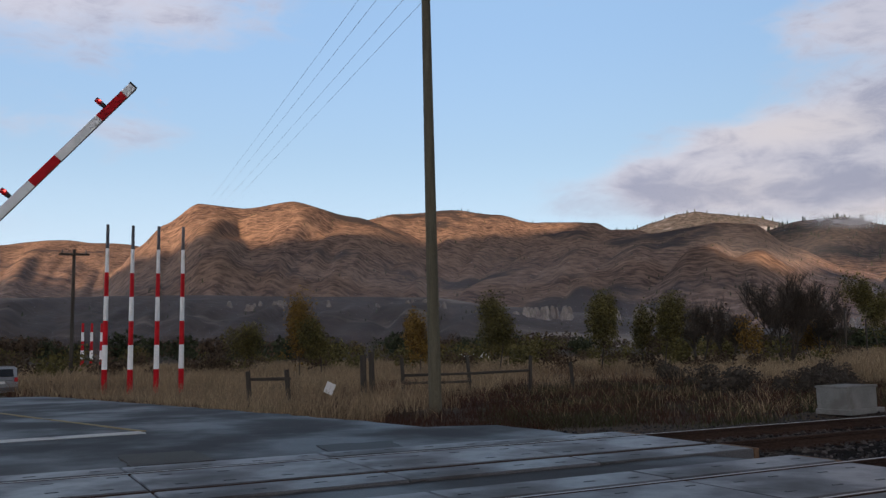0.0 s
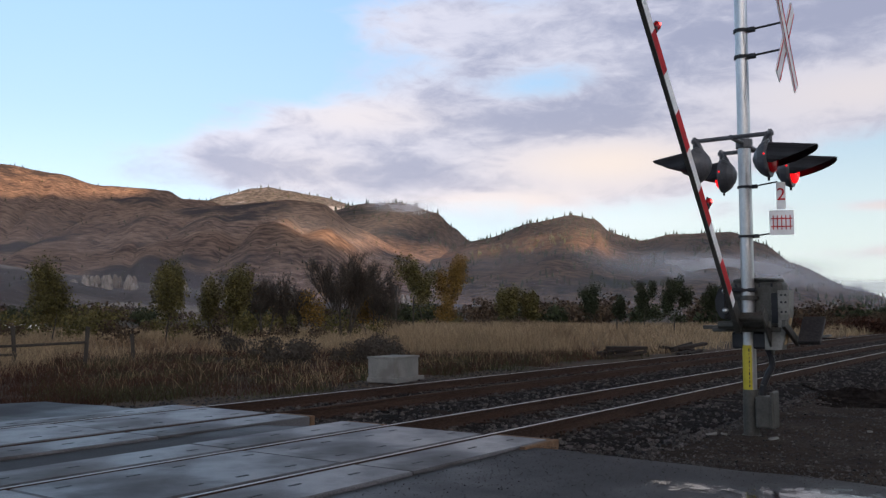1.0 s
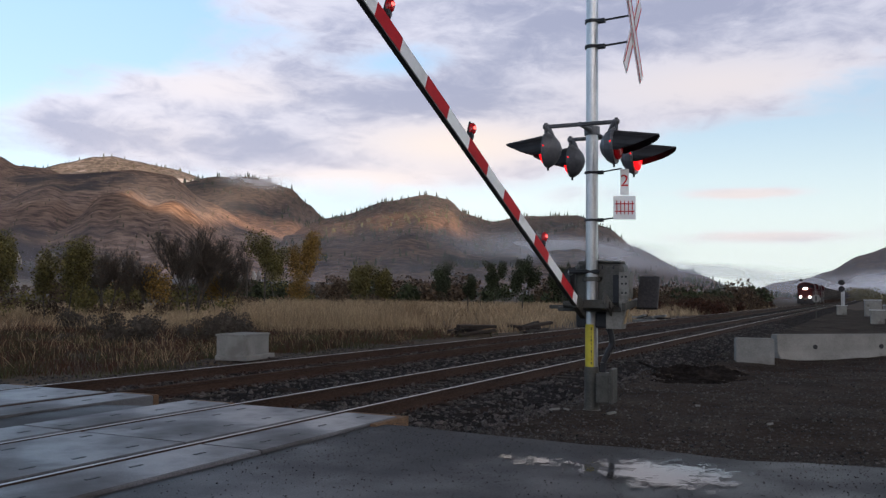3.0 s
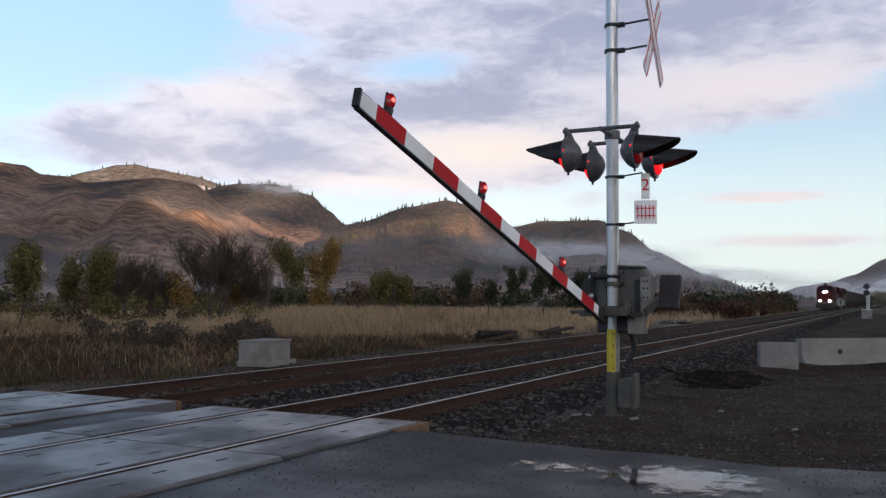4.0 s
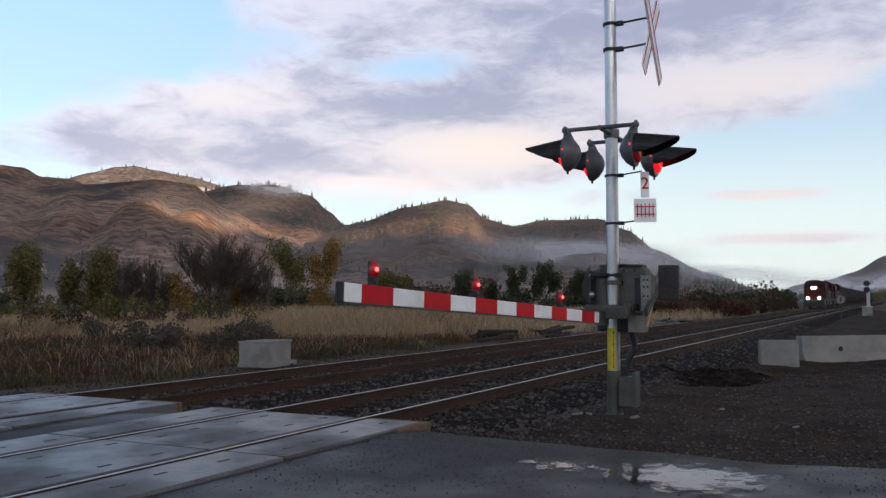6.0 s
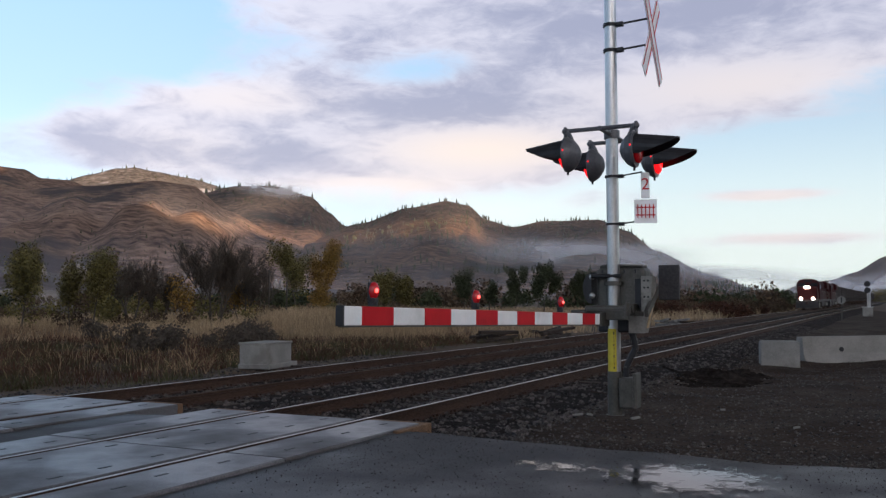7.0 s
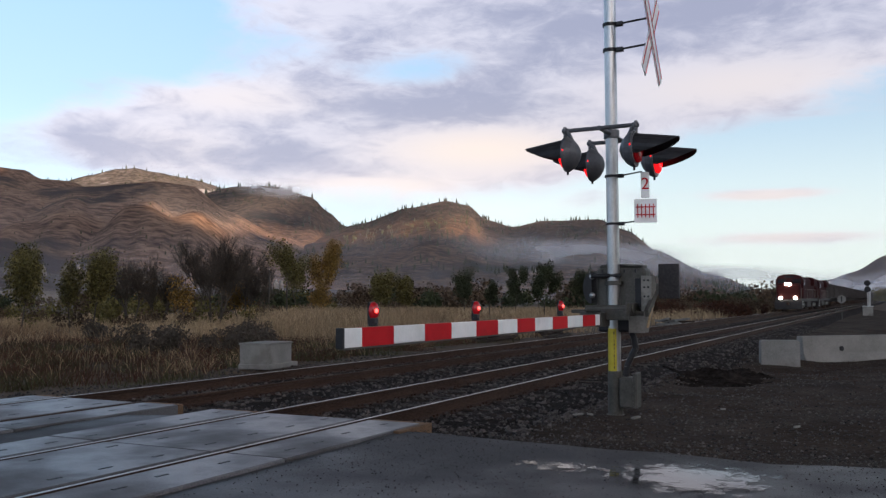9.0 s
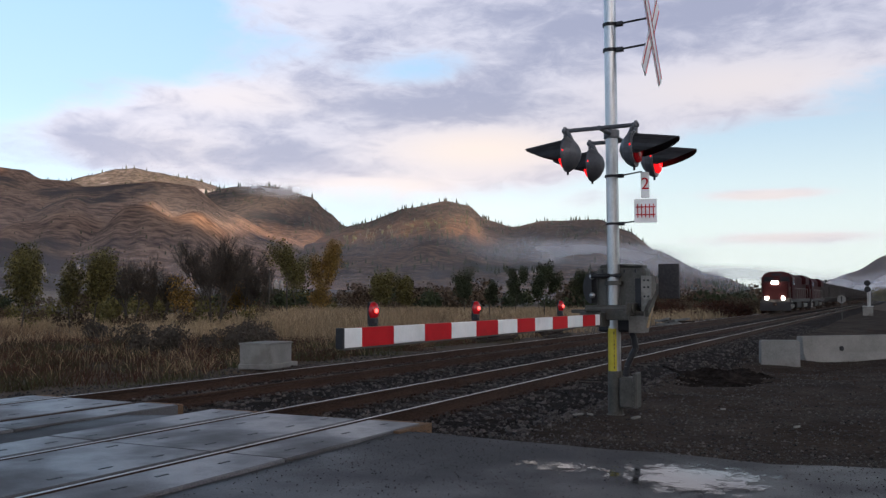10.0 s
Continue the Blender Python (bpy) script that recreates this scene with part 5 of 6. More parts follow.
def make_line_signals():
    for x, y, h, n, arm in ((-3.7, 140.0, 3.9, 2, 0.0), (-17.0, 262.0, 6.4, 1, 0.0)):
        s = thing("signal_mast", (x, y, -0.4), 0, "grey railway signal mast with black round heads", "railway signal", "railway signals")
        part("post", rod((0, 0, 0), (0, 0, h - 0.2), 0.09, None, 10), "galv", s)
        part("ladder", box((0.25, 0.3, h * 0.45), (0.3, 0.04, h * 0.8)), "galv", s)
        for k in range(n):
            hd = part("signal_head", rod((0, -0.16, h - 0.9 * k), (0, -0.02, h - 0.9 * k), 0.42, None, 18), "black", s)
            part("visor", rod((0, -0.5, h - 0.9 * k), (0, -0.16, h - 0.9 * k), 0.15, None, 12), "black", hd)
    for x, y, sx, sz in ((-2.6, 98, 0.9, 0.9), (0.2, 92, 1.4, 1.5), (1.6, 84, 1.2, 1.1), (0.4, 66, 0.8, 0.9)):
        c = thing("equipment_case", (x, y, -0.45), 5, "silver lineside equipment case on a gravel pad", "equipment case", "lineside equipment cases")
        part("cabinet", box((0, 0, sz / 2 + 0.1), (sx, 0.7, sz), 0.03), "pale_case", c)
        part("door", box((0, -0.36, sz / 2 + 0.1), (sx * 0.85, 0.02, sz * 0.85), 0.008), "pale_case", c)
        part("roof", box((0, 0, sz + 0.13), (sx + 0.12, 0.85, 0.06), 0.01), "galv", c)
    s = thing("disc_sign", (-4.05, 80, -0.4), 0, "white octagonal lineside sign on a low post", "sign")
    part("post", rod((0, 0, 0), (0, 0, 1.6), 0.04, None, 8), "greybox", s)
    part("disc", rod((0, -0.06, 1.7), (0, -0.03, 1.7), 0.34, None, 8), "barrier", s)
    part("cross_mark", box((0, -0.065, 1.7), (0.1, 0.01, 0.45)), "black", s)


def make_litter():
    for x, y, a, sx, material in ((-3.75, 11.25, 20, 0.14, "barrier"), (-3.62, 11.35, 70, 0.08, "barrier"), (-2.2, 12.9, 10, 0.07, "barrier"), (-1.1, 11.4, 30, 0.07, "barrier"), (-2.35, 8.25, 15, 0.5, "timber"),
                                  (-3.0, 11.3, 50, 0.12, "barrier")):
        b = part("litter", box((0, 0, 0), (sx, 0.05, 0.025), 0.006), material, None, "small scrap lying on the gravel")
        b.matrix_basis = pose(x, y, ground_z(x, y) + 0.02, rng.uniform(-10, 10), rng.uniform(-10, 10), a)
        tagged(b, category="litter", group="scraps on the gravel")


def make_stones():
    """Loose ballast stones and gravel, joined."""
    r = np.random.RandomState(3)
    base = np.array([(1, 0, 0), (-1, 0, 0), (0, 1, 0), (0, -1, 0), (0, 0, 1), (0, 0, -1)], float)
    tri = [(0, 2, 4), (2, 1, 4), (1, 3, 4), (3, 0, 4), (2, 0, 5), (1, 2, 5), (3, 1, 5), (0, 3, 5)]

    def lay(name, spots, s0, s1, material, label):
        verts, faces = [], []
        for k, (x, y, z) in enumerate(spots):
            s = s0 + (s1 - s0) * r.rand() ** 2
            m = np.array(Euler(tuple(r.rand(3) * 6.3)).to_matrix())
            v = (base * (0.7 + 0.6 * r.rand(6, 1)) * s) @ m.T * np.array([1, 1, 0.75]) + (x, y, z + s * 0.25)
            n = len(verts)
            verts += [tuple(q) for q in v]
            faces += [tuple(i + n for i in f) for f in tri]
        raw(name, verts, faces, material, None, label, "stuff")

    spots = []
    while len(spots) < 17000:
        y = 9.1 + 46 * r.rand() ** 1.6
        x = r.uniform(-13.4, -3.7)
        if min(abs(x - q) for q in RAILS) < 0.09:
            continue
        z = np.interp(x, [-14.3, -12.6, -11.6, -8.9, -8.3, -7.7, -4.95, -4.4, -3.4], [-0.85, -0.26, -0.17, -0.17, -0.22, -0.17, -0.17, -0.24, -0.5])
        spots.append((x, y, max(z, ground_z(x, y) if x > -4.4 else -9)))
    lay("ballast_stones", spots, 0.02, 0.055, "stone", "loose dark broken ballast stones between the rails")
    spots = []
    while len(spots) < 19000:
        x, y = r.uniform(-4.6, 3.0), 8.3 + 22 * r.rand() ** 1.8
        if y > road_edge(x) - 0.35 + 0.5 * fbm(x * 2, y * 2):
            spots.append((x, y, ground_z(x, y)))
    lay("gravel", spots, 0.005, 0.026, "stone", "loose gravel scattered on the dirt verge")
    spots = []
    while len(spots) < 6500:
        x, y = r.uniform(-4.8, 2.5), 8.7 - 4.2 * r.rand() ** 1.7
        spots.append((x, y, road_z(x) + 0.002))
    lay("road_grit", spots, 0.003, 0.009, "stone", "fine grit lying on the damp asphalt")
    spots = []
    while len(spots) < 8000:
        x, y = r.uniform(-17.0, -12.6), r.uniform(7.8, 30)
        spots.append((x, y, ground_z(x, y)))
    lay("gravel", spots, 0.012, 0.05, "stone", "loose gravel between the weeds and the track")


# ---------------------------------------------------------------- plants
def make_plants():
    def tan(x, y):
        d, az = math.hypot(x, y), math.degrees(math.atan2(-x, y))
        near = 22 if az > 66 else 24 + 20 * smoothstep(66, 56, az)
        return x < -17 and off_road(x, y) and d > near + 5 * fbm(x * 0.12, y * 0.12, 2)

    def verge(x, y):
        return math.hypot(x + 15.4, (y - 20.0) * 0.7) > 1.35 and x < -17.1 + 1.1 * fbm(y * 0.4, 2) and off_road(x, y)

    blades("dry_grass", scatter(80000, 30, 97, 22, 120, tan, 11, 1.2, 0.14), 0.35, 0.95, 0.02, "grass", "tall dry straw-coloured grass beyond the tracks", 1, 0.5)
    blades("dry_grass", scatter(30000, 3, 40, 45, 190, lambda x, y: x < -16.5 and off_road(x, y), 12, 1.2, 0.14), 0.4, 1.15, 0.026, "grass", "tall dry straw-coloured grass beyond the tracks", 2, 0.45)
    blades("tall_grass", scatter(18000, 27, 38.5, 48, 80, lambda x, y: x < -20, 13, 1.0, 0.16), 0.7, 1.75, 0.022, "grass", "bank of very tall dry grass", 3, 0.4)
    blades("straw_tufts", scatter(3500, 20, 64, 24, 46, verge, 18, 1.0, 0.4), 0.2, 0.6, 0.016, "grass", "scattered tufts of dry grass among the weeds", 8, 0.6)
    blades("red_weeds", scatter(76000, 8, 72, 17, 52, verge, 14, 1.0, 0.1), 0.08, 0.42, 0.014, "weeds", "low red-brown weeds along the ballast", 4, 0.7)
    blades("red_weeds", scatter(14000, 60, 88, 19, 60, lambda x, y: off_road(x, y) and y < road_edge(x) + 2.5, 15, 1.2, 0.1), 0.12, 0.4, 0.02, "weeds", "low brown weeds along the road edge", 5, 0.6)
    blades("green_weeds", scatter(14000, 22, 60, 22, 44, lambda x, y: x < -16 and off_road(x, y), 16, 1.0, 0.4), 0.1, 0.45, 0.018, "green", "patches of low olive-green weeds", 6, 0.7)
    blades("sparse_weeds", scatter(500, -4, 12, 13, 60, lambda x, y: x > -3.2 and (y > 18 or x > 1), 17, 1.0, 0.45), 0.04, 0.2, 0.012, "weeds", "sparse dry weeds on the gravel", 7, 0.6)
    # brush: low dark shrubs in the grass, willows, far woods
    r = random.Random(21)

    def shrubs(name, n, az0, az1, d0, d1, h0, h1, per, leaf, material, label, seed):
        cl = []
        for k in range(n):
            p = polar(r.uniform(az0, az1), r.uniform(d0, d1))
            if p.x > -14.5 or not off_road(p.x, p.y):
                continue
            h = r.uniform(h0, h1)
            for q in range(3):
                cl.append((p + Vector((r.uniform(-0.5, 0.5) * h, r.uniform(-0.5, 0.5) * h, h * r.uniform(0.25, 0.6))), (h * 0.5, h * 0.5, h * 0.42)))
        leaf_cloud(name, cl, per * n, leaf, material, None, label, "stuff", seed)

    shrubs("brush", 26, 38, 50, 34, 52, 0.5, 1.1, 420, 0.07, "bark", "low dark leafless brush in the grass", 31)
    shrubs("brush", 60, 28, 96, 62, 110, 1.0, 2.4, 300, 0.12, "leaf_rust", "brown shrubs among the grass", 32)
    shrubs("brush", 50, 34, 96, 70, 150, 1.5, 3.6, 320, 0.16, "leaf", "olive shrubs behind the grass", 33)
    shrubs("far_woods", 170, 6, 98, 180, 420, 3.0, 7.5, 210, 0.5, "leaf_rust", "dark bare woods on the valley floor", 34)
    shrubs("far_woods", 130, 6, 98, 170, 420, 3.0, 7.0, 210, 0.5, "needle", "dark evergreen woods on the valley floor", 35)
    shrubs("line_brush", 55, 4.2, 14, 105, 260, 1.4, 3.0, 700, 0.12, "leaf_rust", "brown brush along the railway", 36)
    shrubs("line_brush", 40, 4.5, 15, 90, 240, 0.9, 2.4, 600, 0.12, "weeds", "dark brown brush along the railway", 37)
    shrubs("hill_woods", 60, 20, 60, 480, 700, 5, 11, 160, 0.9, "leaf_rust", "bare woods below the bluffs", 38)
    # right of the line, far off
    cl = []
    for k in range(30):
        p = Vector((r.uniform(3, 22), r.uniform(150, 330), -0.5))
        h = r.uniform(2, 4.5)
        cl += [(p + Vector((r.uniform(-1, 1), r.uniform(-1, 1), h * 0.45)), (h * 0.6, h * 0.6, h * 0.45)) for q in range(3)]
    for k in range(34):
        p = Vector((r.uniform(-9, 2), r.uniform(420, 640), -0.5))
        h = r.uniform(4, 8.5)
        cl += [(p + Vector((r.uniform(-1, 1), r.uniform(-1, 1), h * 0.45)), (h * 0.6, h * 0.6, h * 0.45)) for q in range(3)]
    leaf_cloud("line_brush", cl, 15000, 0.32, "leaf", None, "dark brush at the end of the line", "stuff", 41)
    # trees one by one
    green, gold, bare_ = "slender poplar with thin yellow-green autumn leaves", "poplar turning gold in autumn", "leafless dark tree with spreading branches"
    for az, d, h, w, m, lab, s, n in ((52.3, 60, 5.3, 3.0, "leaf", green, 1, 2300), (48.3, 62, 5.2, 2.5, "leaf", green, 2, 1700), (49.6, 64, 4.3, 1.9, "leaf", green, 3, 900),
                                      (36.2, 118, 8.6, 3.6, "leaf", green, 4, 1800), (34.9, 120, 8.8, 3.4, "leaf_gold", gold, 5, 1700), (30.9, 110, 5.1, 3.4, "leaf", green, 6, 1200),
                                      (29.2, 112, 4.6, 3.0, "leaf", green, 7, 1100), (25.6, 150, 6.4, 3.4, "needle", "dark green poplar in the field", 8, 1200),
                                      (23.6, 155, 4.6, 2.8, "needle", "dark green poplar in the field", 9, 800), (22.3, 150, 6.6, 2.6, "needle", "dark green poplar in the field", 10, 1200),
                                      (20.9, 150, 6.0, 3.2, "needle", "dark green poplar in the field", 11, 1200), (20.1, 152, 7.8, 3.0, "needle", "dark green poplar in the field", 12, 1300),
                                      (18.0, 155, 6.9, 3.4, "needle", "dark green poplar in the field", 13, 1200), (16.3, 160, 6.0, 4.0, "leaf", green, 14, 1000),
                                      (71.3, 62, 5.0, 3.0, "leaf_gold", gold, 15, 1500), (69.9, 60, 4.2, 2.6, "leaf", green, 16, 1200), (75.0, 70, 4.2, 3.2, "leaf", green, 17, 1200),
                                      (63.6, 58, 4.1, 2.2, "leaf_gold", gold, 18, 1200), (58.6, 64, 5.2, 3.2, "leaf", green, 19, 2000), (43.4, 66, 3.6, 1.9, "leaf_gold", gold, 20, 350),
                                      (39.8, 82, 4.4, 2.6, "leaf_gold", gold, 22, 900), (35.0, 92, 4.0, 1.8, "leaf_gold", gold, 23, 500)):
        make_tree(tuple(polar(az, d)), h * (0.76 if d < 115 else 0.82), w * 1.2, m, lab, s, int(n * 3.0), 0.085 if d < 100 else 0.14)
    make_tree(tuple(polar(41.2, 74)), 6.9, 4.2, "leaf_rust", bare_, 51, 900, 0.07, 5, True, 0.3)
    make_tree(tuple(polar(44.6, 78)), 4.9, 4.0, "leaf_rust", bare_, 52, 350, 0.10, 4, True, 0.3)
    make_tree(tuple(polar(39.2, 80)), 5.6, 3.6, "leaf_rust", bare_, 53, 350, 0.10, 3, True, 0.3)
    make_tree(tuple(polar(46.3, 72)), 5.4, 3.2, "leaf_rust", bare_, 54, 250, 0.10, 3, True, 0.3)
    for az, d, h in ((38.0, 70, 4.4), (36.9, 72, 3.6), (24.0, 100, 1.9), (20.5, 95, 1.9), (23.2, 120, 2.2)):
        p = thing("fence_post", tuple(polar(az, d)), 0, "grey weathered post in the dry grass", "post", "posts in the field")
        part("post", rod((0, 0, -0.4), (0.05, 0, h), 0.08, 0.06, 8), "oldwood", p)


def make_pines():
    """Pines on the crests and slopes."""
    r = random.Random(5)
    verts, faces = [], []

    def pine(p, h):
        n = len(verts)
        w = h * r.uniform(0.16, 0.24)
        for f, k in ((0.0, 1.0), (0.35, 0.7)):
            m = len(verts)
            a0 = r.random() * 6
            for i in range(5):
                a = a0 + 2 * math.pi * i / 5
                verts.append((p.x + w * k * math.cos(a), p.y + w * k * math.sin(a), p.z + h * f))
            verts.append((p.x, p.y, p.z + h * (0.65 if f == 0 else 1.0)))
            faces.extend((m + i, m + (i + 1) % 5, m + 5) for i in range(5))

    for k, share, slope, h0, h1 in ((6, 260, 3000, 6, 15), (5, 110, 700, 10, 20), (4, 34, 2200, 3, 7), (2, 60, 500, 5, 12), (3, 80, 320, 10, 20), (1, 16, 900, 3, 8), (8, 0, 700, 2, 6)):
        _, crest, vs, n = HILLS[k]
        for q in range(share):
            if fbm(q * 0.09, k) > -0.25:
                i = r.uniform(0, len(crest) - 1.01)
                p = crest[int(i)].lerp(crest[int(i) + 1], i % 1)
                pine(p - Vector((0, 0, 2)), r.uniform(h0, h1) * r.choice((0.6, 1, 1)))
        done = 0
        while done < slope:
            c, j = r.randrange(len(crest)), r.randrange(8, n - 6)
            p = Vector(vs[c * n + j])
            if fbm(p.x * 0.004, p.y * 0.004, k) + r.uniform(-0.4, 0.4) > 0.0:
                pine(p + Vector((r.uniform(-9, 9), r.uniform(-9, 9), -2)), r.uniform(h0, h1) * 0.8)
            done += 1
    raw("pine_woods", verts, faces, "needle", None, "scattered dark pines on the hills", "stuff")


def make_mist():
    m = bpy.data.materials.new("mist")
    m.use_nodes = True
    nt = m.node_tree
    N, L = nt.nodes.new, nt.links.new
    b = nt.nodes["Principled BSDF"]
    b.inputs["Base Color"].default_value = (0.6, 0.62, 0.68, 1)
    b.inputs["Roughness"].default_value = 1.0
    b.inputs["Specular IOR Level"].default_value = 0.0
    uv, sep = N("ShaderNodeUVMap"), N("ShaderNodeSeparateXYZ")
    uv.uv_map = "UVMap"
    L(uv.outputs[0], sep.inputs[0])
    tc = N("ShaderNodeTexCoord")
    nz = N("ShaderNodeTexNoise")
    L(tc.outputs["Object"], nz.inputs["Vector"])
    nz.inputs["Scale"].default_value, nz.inputs["Detail"].default_value, nz.inputs["Roughness"].default_value = 0.0045, 6, 0.5

    def math_(op, a, c):
        n = N("ShaderNodeMath")
        n.operation, n.use_clamp = op, op != "SUBTRACT"
        for i, v in enumerate((a, c)):
            if isinstance(v, (int, float)):
                n.inputs[i].default_value = v
            else:
                L(v, n.inputs[i])
        return n.outputs[0]

    def bell(v):
        d = math_("SUBTRACT", v, 0.5)
        n = N("ShaderNodeMapRange")
        n.interpolation_type = "SMOOTHSTEP"
        ab = N("ShaderNodeMath")
        ab.operation = "ABSOLUTE"
        L(d, ab.inputs[0])
        L(ab.outputs[0], n.inputs[0])
        n.inputs[1].default_value, n.inputs[2].default_value = 0.5, 0.08
        return n.outputs[0]

    mr = N("ShaderNodeMapRange")
    mr.interpolation_type = "SMOOTHSTEP"
    L(nz.outputs[0], mr.inputs[0])
    mr.inputs[1].default_value, mr.inputs[2].default_value = 0.3, 0.68
    a = math_("MULTIPLY", math_("MULTIPLY", bell(sep.outputs[0]), bell(sep.outputs[1])), mr.outputs[0])
    L(math_("MULTIPLY", a, 0.8), b.inputs["Alpha"])
    M["mist"] = m
    # banks: azimuth range, elevation at both ends, thickness, distance
    for az0, az1, e0, e1, th, d, label in ((28, 9, 3.5, 2.1, 2.6, 1180, "drifting grey mist on the wooded hillside"), (25, 10, 3.2, 2.2, 2.0, 1120, "drifting grey mist on the wooded hillside"),
                                           (22, 2, 2.4, 1.1, 1.4, 1040, "drifting grey mist on the wooded hillside"),
                                           (10, -14, 0.9, 0.9, 2.2, 3050, "bank of pale valley fog before the far hill"), (9, -14, 0.9, 0.9, 1.7, 2900, "bank of pale valley fog before the far hill"),
                                           (7, -14, 0.5, 0.7, 1.3, 2700, "bank of pale valley fog before the far hill"),
                                           (43.5, 34, 7.2, 7.0, 1.7, 2450, "low cloud on the hilltop")):
        cols, rows = 40, 8
        verts, faces, uvs = [], [], []
        for i in range(cols):
            f = i / (cols - 1)
            az, e = math.radians(az0 + (az1 - az0) * f), e0 + (e1 - e0) * f
            for j in range(rows):
                g = j / (rows - 1)
                el = math.radians(e + (g - 0.5) * th)
                dd = d + 160 * g
                verts.append((-dd * math.sin(az), dd * math.cos(az), 1.4 + dd * math.tan(el)))
                uvs.append((f, g))
        for i in range(cols - 1):
            for j in range(rows - 1):
                faces.append((i * rows + j, i * rows + j + 1, (i + 1) * rows + j + 1, (i + 1) * rows + j))
        ob = raw("mist_bank", verts, faces, "mist", None, label, "stuff", True)
        layer = ob.data.uv_layers.new(name="UVMap")
        for lp in ob.data.loops:
            layer.data[lp.index].uv = uvs[lp.vertex_index]


def make_bluffs():
    """Eroded pale cliffs in the terrace's face: fluted columns with ragged tops."""
    r = random.Random(17)
    for az0, az1, e0, e1, n in ((53.5, 44.5, 1.15, 2.25, 70), (57.5, 53.8, 1.4, 2.5, 26), (66.5, 61.5, 2.0, 3.1, 24), (79.0, 69.0, 2.4, 3.1, 36), (44, 37, 0.9, 1.5, 22)):
        verts, faces = [], []
        for k in range(n):
            az = math.radians(r.uniform(az1, az0))
            d = 815 + r.uniform(-15, 15)
            top, foot = d * math.tan(math.radians(e1 - r.random() ** 1.6 * 0.7)), d * math.tan(math.radians(e0)) - 4
            if fbm(math.degrees(az) * 0.9, 3.0) < -0.15:
                continue
            w = r.uniform(1.6, 4.2)
            m = len(verts)
            for f in (0.0, 0.3, 0.6, 0.85, 1.0):
                for i in range(9):
                    q = 2 * math.pi * i / 9
                    rr = w * (1.5 - 0.75 * f) * (1 + 0.35 * fbm(math.cos(q) * 2 + k, math.sin(q) * 2, f * 2)) * (0.6 if f == 1.0 else 1)
                    verts.append((-d * math.sin(az) + rr * math.cos(q), d * math.cos(az) + rr * math.sin(q), foot + (top - foot) * f + r.uniform(-1, 1) * f))
            for j in range(4):
                for i in range(9):
                    faces.append((m + j * 9 + i, m + j * 9 + (i + 1) % 9, m + (j + 1) * 9 + (i + 1) % 9, m + (j + 1) * 9 + i))
            faces.append(tuple(m + 36 + i for i in range(9)))
        raw("silt_cliff", verts, faces, "silt_face", kind="structure", label="pale eroded silt cliff in the river terrace", smooth=True)


def make_haze():
    """Aerial haze put into bluish see-through sheets across the valley, thicker low down."""
    m = bpy.data.materials.new("haze")
    m.use_nodes = True
    nt = m.node_tree
    N, L = nt.nodes.new, nt.links.new
    b = nt.nodes["Principled BSDF"]
    # the bluish base colour carries the haze tint
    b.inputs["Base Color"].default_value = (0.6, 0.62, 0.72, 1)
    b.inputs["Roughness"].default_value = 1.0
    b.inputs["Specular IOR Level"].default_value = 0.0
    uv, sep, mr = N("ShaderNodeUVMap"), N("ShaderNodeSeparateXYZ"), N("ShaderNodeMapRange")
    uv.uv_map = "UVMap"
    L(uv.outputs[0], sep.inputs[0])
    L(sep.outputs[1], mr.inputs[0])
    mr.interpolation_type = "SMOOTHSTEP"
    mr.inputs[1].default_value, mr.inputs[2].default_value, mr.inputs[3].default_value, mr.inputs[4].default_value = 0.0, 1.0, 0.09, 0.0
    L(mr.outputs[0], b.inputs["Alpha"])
    M["haze"] = m
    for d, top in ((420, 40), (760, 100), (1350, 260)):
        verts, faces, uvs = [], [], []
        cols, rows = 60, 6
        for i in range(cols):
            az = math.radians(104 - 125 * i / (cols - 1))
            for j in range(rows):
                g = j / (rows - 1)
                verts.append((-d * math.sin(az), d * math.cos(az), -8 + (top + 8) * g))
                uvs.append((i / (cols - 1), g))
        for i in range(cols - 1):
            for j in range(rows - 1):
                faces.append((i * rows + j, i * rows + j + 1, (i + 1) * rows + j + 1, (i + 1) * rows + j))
        ob = raw("valley_haze", verts, faces, "haze", None, "translucent blue sheet painted as haze over the valley floor", "stuff", True)
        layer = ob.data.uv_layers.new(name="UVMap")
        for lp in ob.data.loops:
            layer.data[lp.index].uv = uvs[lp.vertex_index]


make_equipment_box()
make_barriers()
make_spoil()
make_puddles()
make_pole_line()
make_posts()
make_fence()
make_van()
make_far_cars()
make_piles()
make_line_signals()
make_litter()
make_plants()
make_pines()
make_mist()
make_bluffs()
make_haze()
make_stones()


# ---------------------------------------------------------------- crossing panels and sleepers
def panel_mesh(name, sx, sy):
    """A concrete slab with its top at z 0, chamfered."""
    bm = box((0, 0, -0.09), (sx, sy, 0.18))
    bmesh.ops.bevel(bm, geom=[e for e in bm.edges if all(v.co.z > -0.01 for v in e.verts)], offset=0.012, segments=1, affect="EDGES")
    me = bpy.data.meshes.new(name)
    bm.to_mesh(me)
    bm.free()
    me.materials.append(M["concrete"])
    return me


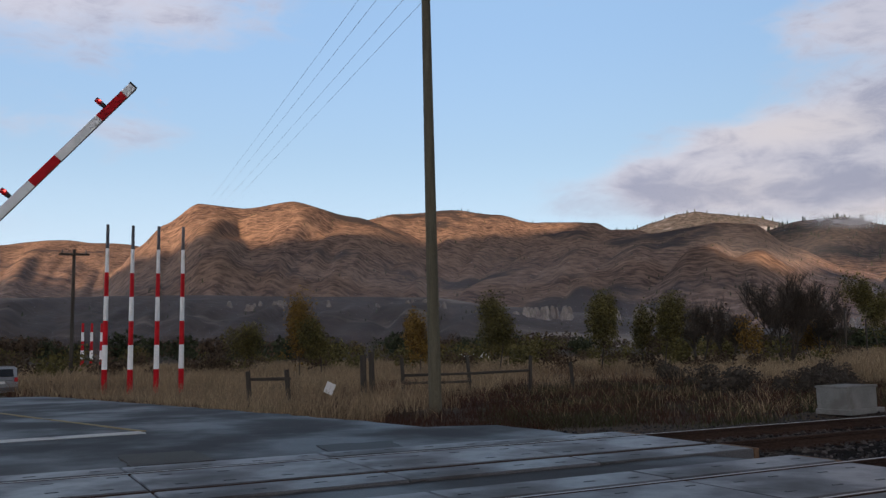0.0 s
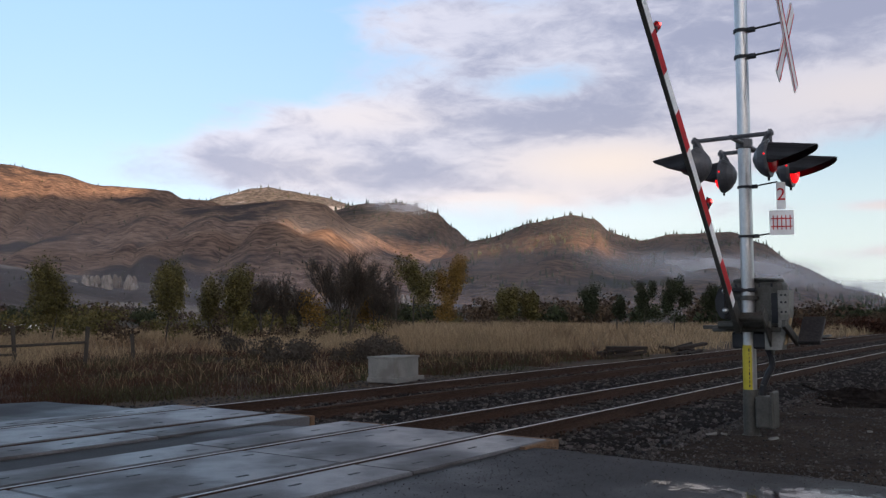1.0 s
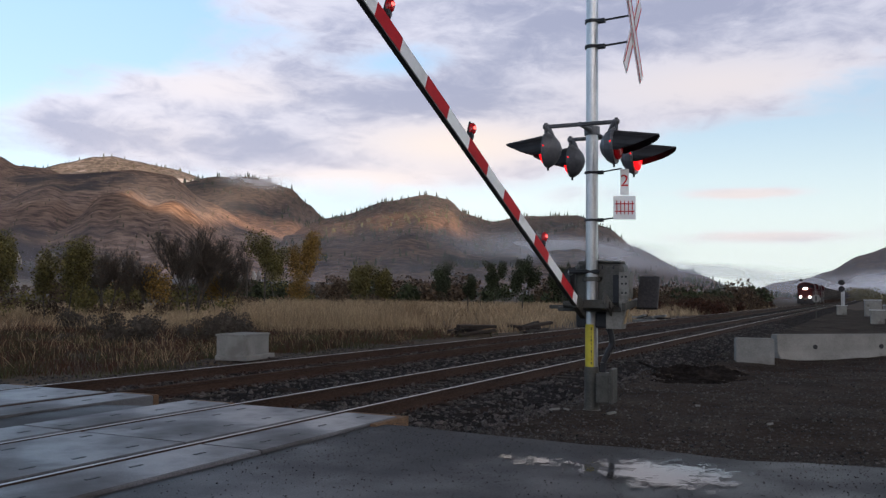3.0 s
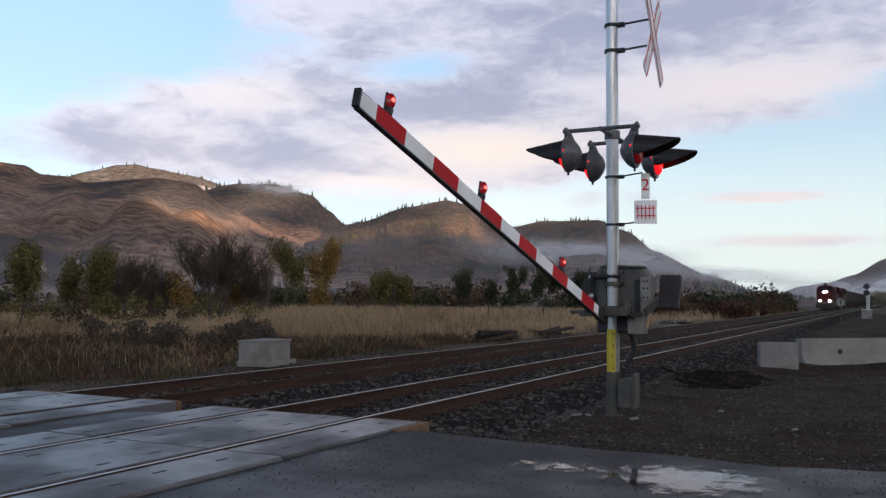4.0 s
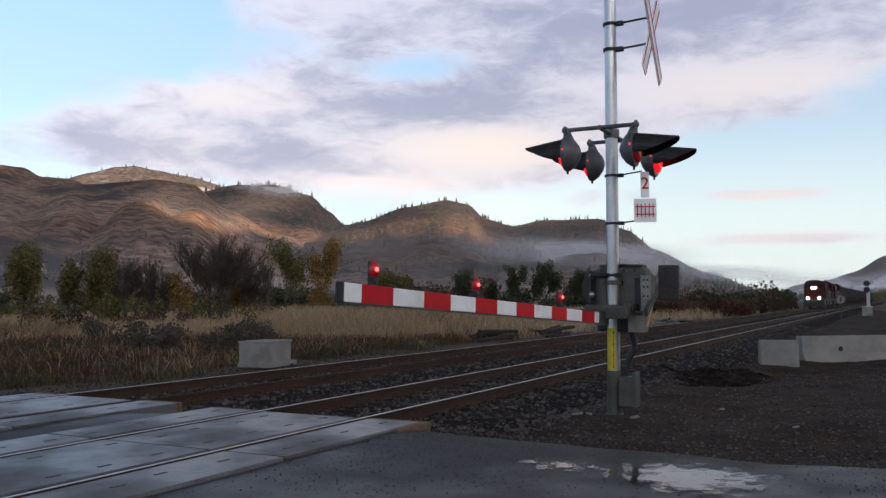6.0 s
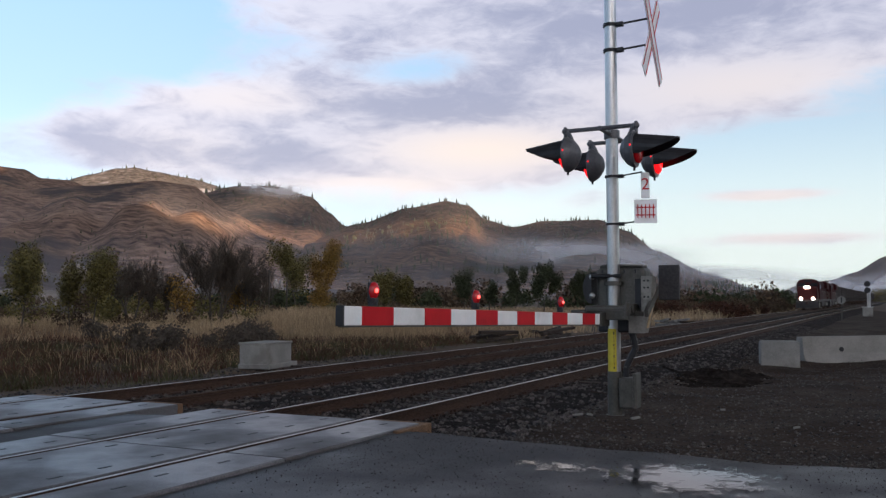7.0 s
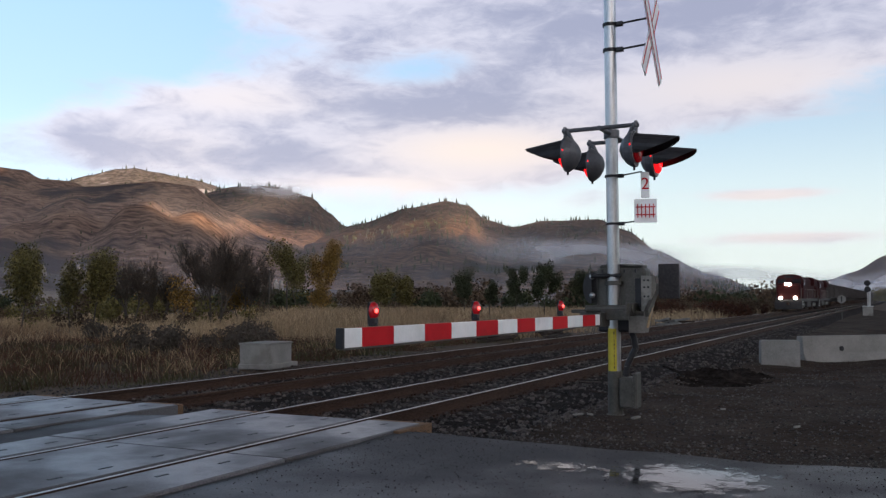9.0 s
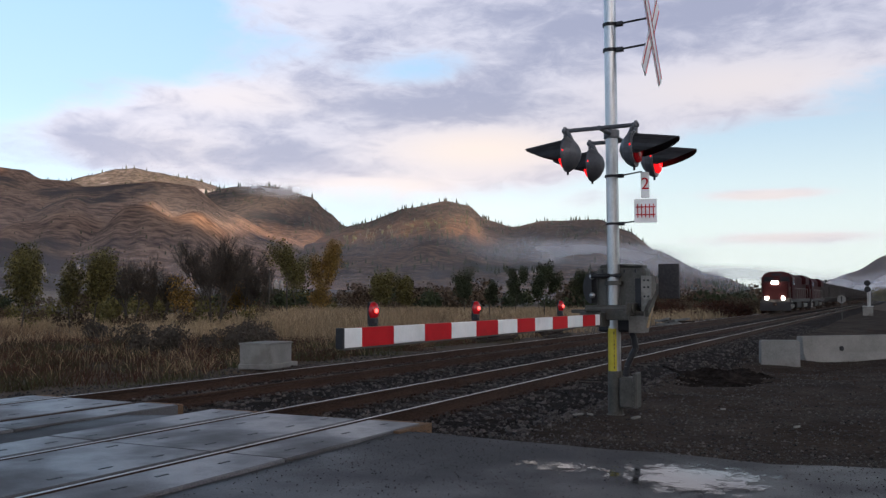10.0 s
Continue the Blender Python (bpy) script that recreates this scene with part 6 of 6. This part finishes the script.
def make_panels():
    r = random.Random(2)
    slot = bpy.data.meshes.new("lifting_slot")
    bm = box((0, 0, 0), (0.032, 0.13, 0.006), 0.0)
    bm.to_mesh(slot)
    bm.free()
    slot.materials.append(M["black"])
    for base, end, xs in ((-6.385, END_NEAR, ((-1.51, -0.85), (-0.665, 0.665), (0.85, 1.53))), (-10.175, END_FAR, ((-1.36, -0.85), (-0.665, 0.665), (0.85, 1.50)))):
        deck = thing("crossing_deck", (base, 0, 0), 0, "grey concrete level-crossing panels between and beside the rails", "crossing deck", "crossing decks", "structure")
        for x0, x1 in xs:
            me = panel_mesh("panel", x1 - x0, 2.485)
            for k in range(6):
                ob = new("panel", me)
                ob.parent = deck
                ob.location = ((x0 + x1) / 2, end - 1.2425 - 2.51 * k, 0.004 + r.uniform(-0.004, 0.004))
                for sx in ((-0.38, 0.38) if x1 - x0 > 1 else (0.0,)):
                    for sy in (-0.95, -0.32, 0.3, 0.95):
                        s = new("lifting_slot", slot)
                        s.parent = ob
                        s.location = (sx + r.uniform(-0.08, 0.08), sy + r.uniform(-0.12, 0.12), 0.001)
        # timber end ramps
        for x0, x1 in (xs[0], xs[2]):
            part("end_timber", box(((x0 + x1) / 2, end + 0.06, -0.10), (x1 - x0, 0.10, 0.20), 0.012), "edge_timber", deck, "orange-brown timber end board")
        if end == END_NEAR:
            part("side_timber", box((xs[2][1] + 0.045, end - 0.25, -0.10), (0.08, 0.75, 0.20), 0.01), "edge_timber", deck, "orange-brown timber side board")


def make_sleepers():
    me = bpy.data.meshes.new("sleeper")
    bm = box((0, 0, 0), (2.6, 0.23, 0.16), 0.012)
    bm.to_mesh(me)
    bm.free()
    me.materials.append(M["timber"])
    pl = bpy.data.meshes.new("tie_plate")
    bm = box((0, 0, 0), (0.34, 0.2, 0.02), 0.004)
    for dx in (-0.12, 0.12):
        rod((dx, 0.05, 0.0), (dx, 0.05, 0.045), 0.018, None, 6, bm)
        rod((dx, -0.05, 0.0), (dx, -0.05, 0.045), 0.018, None, 6, bm)
    bm.to_mesh(pl)
    bm.free()
    pl.materials.append(M["rust"])
    r = random.Random(8)
    for base in TRACKS:
        bed = thing("sleeper_row", (base, 0, 0), 0, "dark creosoted timber sleepers bedded in ballast", "railway sleepers", "sleepers of the two tracks", "structure")
        for k in range(150):
            ob = new("sleeper", me)
            ob.parent = bed
            ob.matrix_basis = pose(r.uniform(-0.04, 0.04), 9.55 + 0.53 * k, -0.245 + r.uniform(-0.012, 0.012), 0, 0, r.uniform(-1, 1))
            if k < 70:
                for x in (-0.755, 0.755):
                    q = new("tie_plate", pl)
                    q.parent = bed
                    q.location = (x, 9.55 + 0.53 * k, -0.163)


make_panels()
make_sleepers()

motions()
